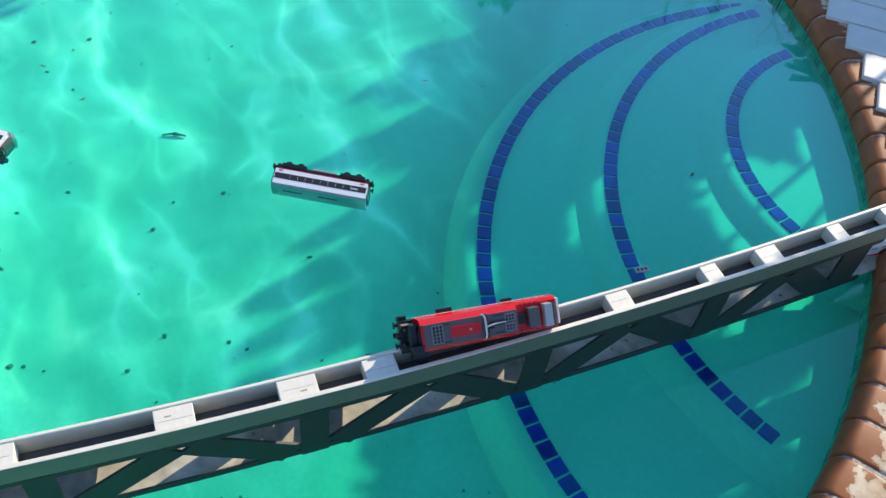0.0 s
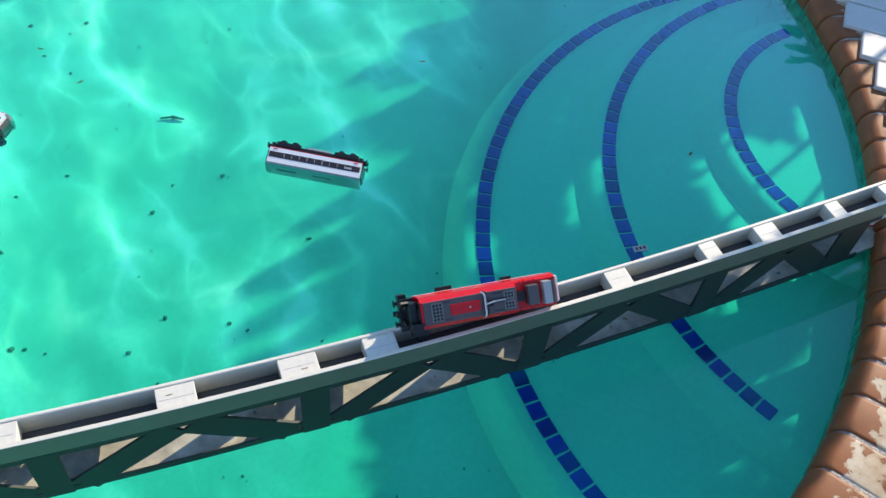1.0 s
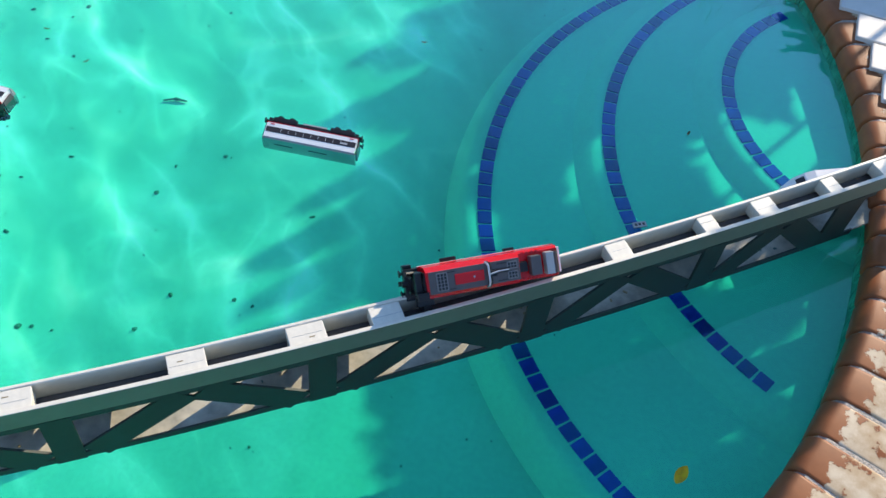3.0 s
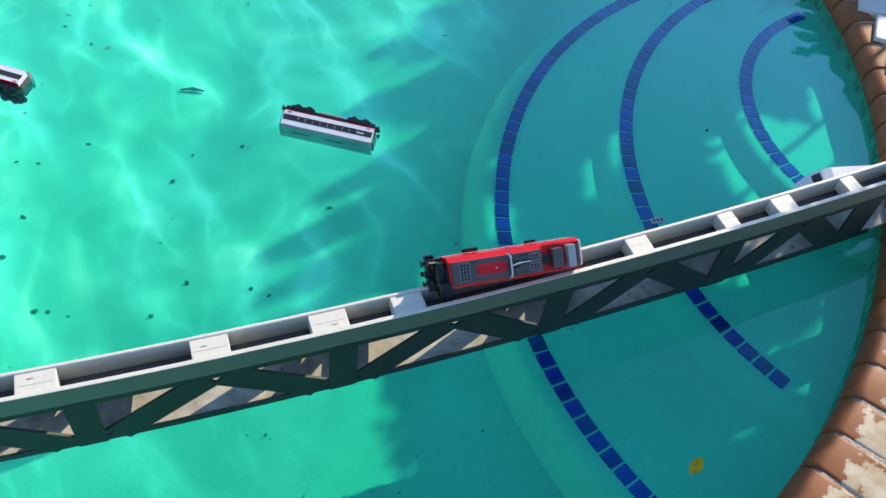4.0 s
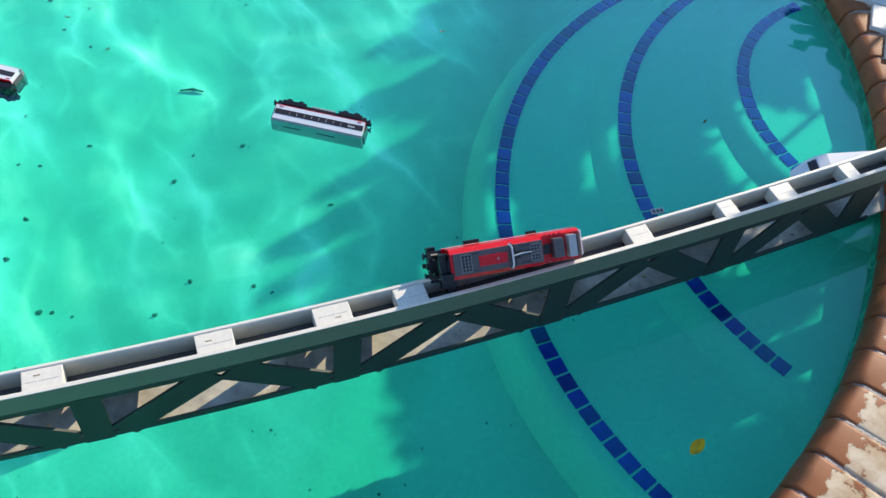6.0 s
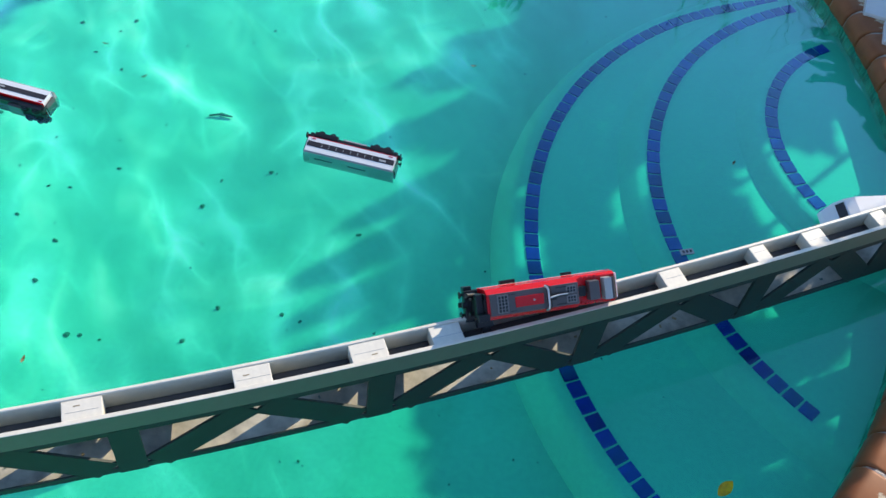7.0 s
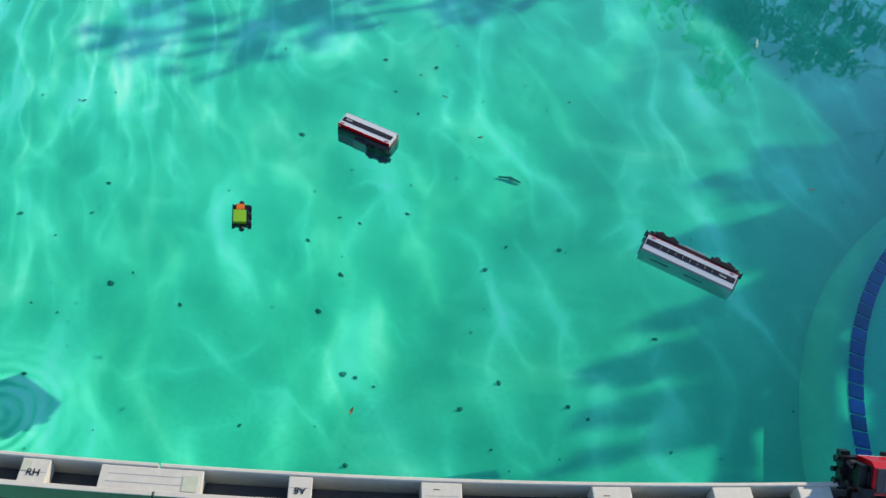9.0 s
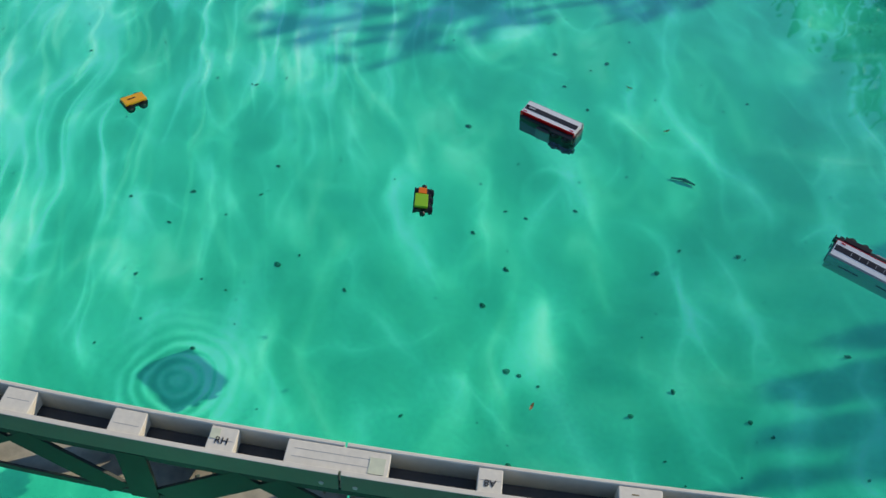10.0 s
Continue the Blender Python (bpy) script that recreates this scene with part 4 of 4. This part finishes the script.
def build_sun_blocker():
    """An unseen sheet on posts beside the pool, added to keep the sun off the far end of the steps."""
    blocker = thing("sun_blocker", "unseen dark green sheet on posts, added to block the sun", "shade")
    pts = [above(x, y) for x, y in BLOCKER_OUTLINE]
    part("blocker_sheet", slab([(p.x, p.y) for p in pts], SHADE_Z, SHADE_Z + 0.006), M_BLOCKER, blocker)
    for k in (4, 6, 7, 8):
        part("post", rod((pts[k].x, pts[k].y, PAVE_Z - 0.02), (pts[k].x, pts[k].y, SHADE_Z), 0.025), M_FENCE, blocker)


# the shade outline at the water that the palm's leaflets fill, and its lit gaps
TIPS = ((-0.275, 2.425), (-0.335, 2.335), (-0.335, 2.06), (-0.285, 1.75), (-0.325, 1.60), (-0.30, 1.46), (-0.30, 1.33))
NOTCHES = ((-0.09, 2.40), (-0.13, 2.29), (-0.12, 2.145), (-0.09, 1.875), (-0.12, 1.715), (-0.09, 1.56), (-0.08, 1.43), (-0.095, 1.36))
REACH = []
for (tx, ty), (ax, ay), (bx, by) in zip(TIPS, NOTCHES, NOTCHES[1:]):
    # each finger swells a little before its point
    REACH += [(ax, ay), (ax + 0.55 * (tx - ax), ay + 0.55 * (ty - ay) + 0.007), (tx, ty), (bx + 0.55 * (tx - bx), by + 0.55 * (ty - by) - 0.007)]
REACH += [(-0.095, 1.36), (-0.055, 1.22), (0.005, 1.06), (0.085, 0.94), (0.275, 0.60)]
REACH += [(RIM.x + RIM_R * math.cos(a) - (0.030 if a < 0 else 0.055), RIM.y + RIM_R * math.sin(a) - 0.089) for a in (radians(-32 + 5 * k) for k in range(11))] + [(0.57, 1.92), (0.2, 2.08), (0.0, 2.28)]
GAPS = [
    [(-0.036, 1.460), (0.022, 1.470), (0.052, 1.335), (-0.005, 1.310)],
    [(-0.050, 1.570), (-0.010, 1.590), (0.004, 1.535), (-0.044, 1.510)],
    [(0.164, 1.670), (0.186, 1.680), (0.206, 1.505), (0.182, 1.490)],
    [(0.385, 1.690), (0.440, 1.760), (0.475, 1.780), (0.498, 1.720), (0.559, 1.775), (0.585, 1.590), (0.560, 1.500), (0.500, 1.500), (0.430, 1.600)],
    [(0.450, 1.290), (0.440, 1.420), (0.660, 1.500), (0.700, 1.410)],
    [(0.355, 1.228), (0.391, 1.252), (0.473, 1.158), (0.432, 1.142)]]
# a gap cut in the leaflets along the bridge, to keep it sunlit
SPANS = [0.12 + 0.09 * k for k in range(9)]
GAPS.append([tuple(bridge_frame(x, 0.004, 0).translation.xy - CAST * 0.18) for x in SPANS] + [tuple(bridge_frame(x, 0.046, 0).translation.xy - CAST * 0.14) for x in reversed(SPANS)])


def build_palm():
    """An unseen palm, its leaflets closely laid to fill the shade outline over the steps, pointed fingers and lit gaps
    included.
    """
    palm = thing("fan_palm", "green palm with closely set pointed leaflets on spreading fronds", "palm")
    rng = random.Random(3)
    heart = above(0.95, 2.25)
    bands = collections.defaultdict(lambda: ([], []))
    y = 0.55
    while y < 2.45:
        x = -0.42 + rng.uniform(0, 0.02)
        while x < 0.72:
            if all(inside(x + d, y, REACH) and not any(inside(x + d, y, g) for g in GAPS) for d in (-0.02, 0, 0.02)):
                verts, faces = bands[int((y - 0.5) / 0.2)]
                c = above(x, y) + Vector((0, 0, rng.uniform(-0.015, 0.015)))
                turn = Euler((rng.uniform(-0.25, 0.25), rng.uniform(-0.2, 0.2), math.pi - 0.14 + rng.uniform(-0.12, 0.12))).to_matrix()
                n = len(verts)
                for u, v in ((-0.025, 0), (-0.018, -0.0125), (0.016, -0.0115), (0.027, 0), (0.016, 0.0115), (-0.018, 0.0125)):
                    verts.append(c + turn @ Vector((u, v, 0)))
                faces.append(tuple(range(n, n + 6)))
            x += 0.018
        y += 0.010
    for k in sorted(bands):
        verts, faces = bands[k]
        me = bpy.data.meshes.new("frond")
        me.from_pydata(verts, [], faces)
        me.materials.append(M_PALM)
        part("frond", me, None, palm)
        tip = sum(verts, Vector()) / len(verts)
        part("stem", rod(heart - Vector((0, 0, 0.25)), tip + Vector((0, 0, 0.012)), 0.012, 0.005, 8), M_PALM, palm)
    part("trunk", rod((heart.x, heart.y, PAVE_Z - 0.02), (heart.x, heart.y, SHADE_Z - 0.22), 0.10, 0.07, 14), M_BARK, palm)


def build_tree(x, y, h, spread, seed, bare=False, bough=False):
    rng = random.Random(seed)
    tree = thing("tree", "slender bare-branched tree beyond the pool" if bare else "broad leafy green tree beyond the pool", "tree", pose(x, y, PAVE_Z), "garden trees")
    wood = bmesh.new()
    girth = 0.8 if bare else 1.0
    rod((0, 0, -0.05), (0.1, 0, h * 0.5), 0.16 * girth, 0.11 * girth, 12, wood)
    tips, sprigs = [], []

    def grow(p, d, length, r, depth):
        q = p + d * length
        rod(p, q, r, r * 0.65, 7 if depth < 3 else 5, wood)
        tips.append(q)
        if depth < (6 if bare else 4):
            for _ in range(3 if depth < 2 else 2):
                nd = (d + Vector((rng.uniform(-1, 1), rng.uniform(-1, 1), rng.uniform(-0.35, 0.6))) * 0.75).normalized()
                grow(q, nd, length * rng.uniform(0.6, 0.85), r * 0.62, depth + 1)

    grow(Vector((0.1, 0, h * 0.45)), Vector((0, 0, 1)), h * 0.2, 0.10 * girth, 0)
    part("trunk", wood, M_BARK, tree)
    if bough:
        a, b = Vector((0.0, -0.6, h * 0.86)), Vector((-1.0, -1.75, h * 0.98))
        part("bough", rod((0.1, 0, h * 0.6), a, 0.04, 0.02, 8), M_BARK, tree)
        part("bough", rod(a, b, 0.018, 0.006, 8), M_BARK, tree)
        sprigs = [a.lerp(b, k / 9) + Vector((rng.uniform(-0.08, 0.08), rng.uniform(-0.06, 0.06), rng.uniform(-0.05, 0.05))) for k in range(10)]
    if not bare:
        verts, faces = [], []
        for q in tips + sprigs:
            for _ in range(30 if q in sprigs else 34):
                c = q + Vector((rng.gauss(0, 1), rng.gauss(0, 1), rng.gauss(0, 0.8))) * (0.05 if q in sprigs else spread * 0.13)
                e = Euler((rng.uniform(0, 6.3), rng.uniform(0, 6.3), rng.uniform(0, 6.3))).to_matrix()
                s = rng.uniform(0.03, 0.06) if q in sprigs else rng.uniform(0.05, 0.10)
                n = len(verts)
                for u, v in ((-1, 0), (0, -0.45), (1, 0), (0, 0.45)):
                    verts.append(c + e @ Vector((u * s, v * s, 0)))
                faces.append((n, n + 1, n + 2, n + 3))
        me = bpy.data.meshes.new("crown")
        me.from_pydata(verts, [], faces)
        me.materials.append(M_LEAF)
        part("crown", me, None, tree)
    return tree


build_sun_blocker()
build_palm()
build_tree(1.5, 8.7, 2.7, 0.5, 5, bough=True)
build_tree(2.0, 14.0, 7.4, 0.9, 31, bare=True)
build_tree(-1.5, 9.8, 4.7, 0.9, 14)
build_tree(8.0, 10.5, 4.6, 2.0, 9)
build_tree(-6.5, 12.0, 4.5, 1.8, 21)
for name, x, y, sx, sy in (("garden_wall_north", 0, 15, 30, 0.2), ("garden_wall_south", 0, -9, 30, 0.2), ("garden_wall_west", -13, 3, 0.2, 24), ("garden_wall_east", 13, 3, 0.2, 24)):
    tagged(part(name, box(0, 0, 0, sx, sy, 1.8, 0.02), M_STUCCO, at=pose(x, y, 0.92)), "plain cream garden wall", "wall", kind="structure")


# ---- what moves ----
def motions():
    """The water drifts; the toys float along with it."""
    walk(WATER, [(0, pose(0.02, 0, 0)), (2.5, pose(0.008, 0.006, 0)), (5, pose(-0.004, 0.002, 0.0003)), (7.5, pose(-0.012, -0.004, 0)), (10, pose(-0.02, 0.0, 0))])
    rows = ((0, -0.404, 1.231, 6.4), (1, -0.414, 1.233, 5.4), (2, -0.423, 1.232, 5.3), (3.5, -0.434, 1.235, 4.4), (5, -0.447, 1.238, 4.0), (6.5, -0.458, 1.236, 3.5), (7.5, -0.457, 1.232, 3.6), (8.5, -0.440, 1.236, 4.0), (9.0, -0.444, 1.239, 3.6), (9.5, -0.455, 1.233, 2.8), (10, -0.466, 1.222, 2.0))
    walk(CAR_1, [(t, pose(x - 0.007, y + 0.052, -0.007 + 0.0012 * math.sin(t * 2.3), 105 + 1.2 * math.sin(t * 1.7), 0, a)) for t, x, y, a in rows])
    rows = ((0, -1.070, 1.118, -4), (3.5, -1.088, 1.124, -3), (5, -1.107, 1.128, -2), (6.5, -1.122, 1.131, -1), (7.5, -1.133, 1.131, 0), (8.5, -1.131, 1.138, 2), (9.5, -1.125, 1.143, 4), (10, -1.123, 1.143, 4))
    walk(CAR_2, [(t, pose(x - 0.013, y - 0.012, -0.012 + 0.0012 * math.sin(t * 2.1), 84 + 1.5 * math.sin(t * 1.5), 3, a + 180)) for t, x, y, a in rows])
    rows = ((0, 0.624, 1.410, 28), (1, 0.612, 1.425, 25), (2, 0.606, 1.434, 23), (3.5, 0.598, 1.442, 21), (5, 0.594, 1.447, 20), (6.5, 0.590, 1.449, 20), (7.5, 0.587, 1.456, 21), (10, 0.580, 1.464, 22))
    walk(ENGINE, [(t, pose(x - 0.002, y + 0.013, 0.006, 3, -5, a)) for t, x, y, a in rows])
    rows = ((0, -1.21, 0.815, 44), (8, -1.200, 0.822, 40), (8.5, -1.203, 0.824, 39), (9.25, -1.198, 0.823, 37), (10, -1.195, 0.826, 35))
    walk(GREEN, [(t, pose(x, y, -0.001, 2 * math.sin(t * 2), 3, a)) for t, x, y, a in rows])
    rows = ((0, -1.62, 0.60, 86), (9.2, -1.752, 0.640, 80), (9.5, -1.760, 0.645, 79), (10, -1.779, 0.655, 77))
    walk(TROLLEY, [(t, pose(x, y, -0.003, 3 * math.sin(t), 4, a)) for t, x, y, a in rows])
    walk(LEAF, [(0, pose(0.388, 0.735, 0.003, 0, 0, 70)), (3.5, pose(0.374, 0.747, 0.003, 0, 0, 66)), (6.5, pose(0.366, 0.762, 0.003, 0, 0, 60)), (10, pose(0.356, 0.776, 0.003, 0, 0, 52))])


motions()
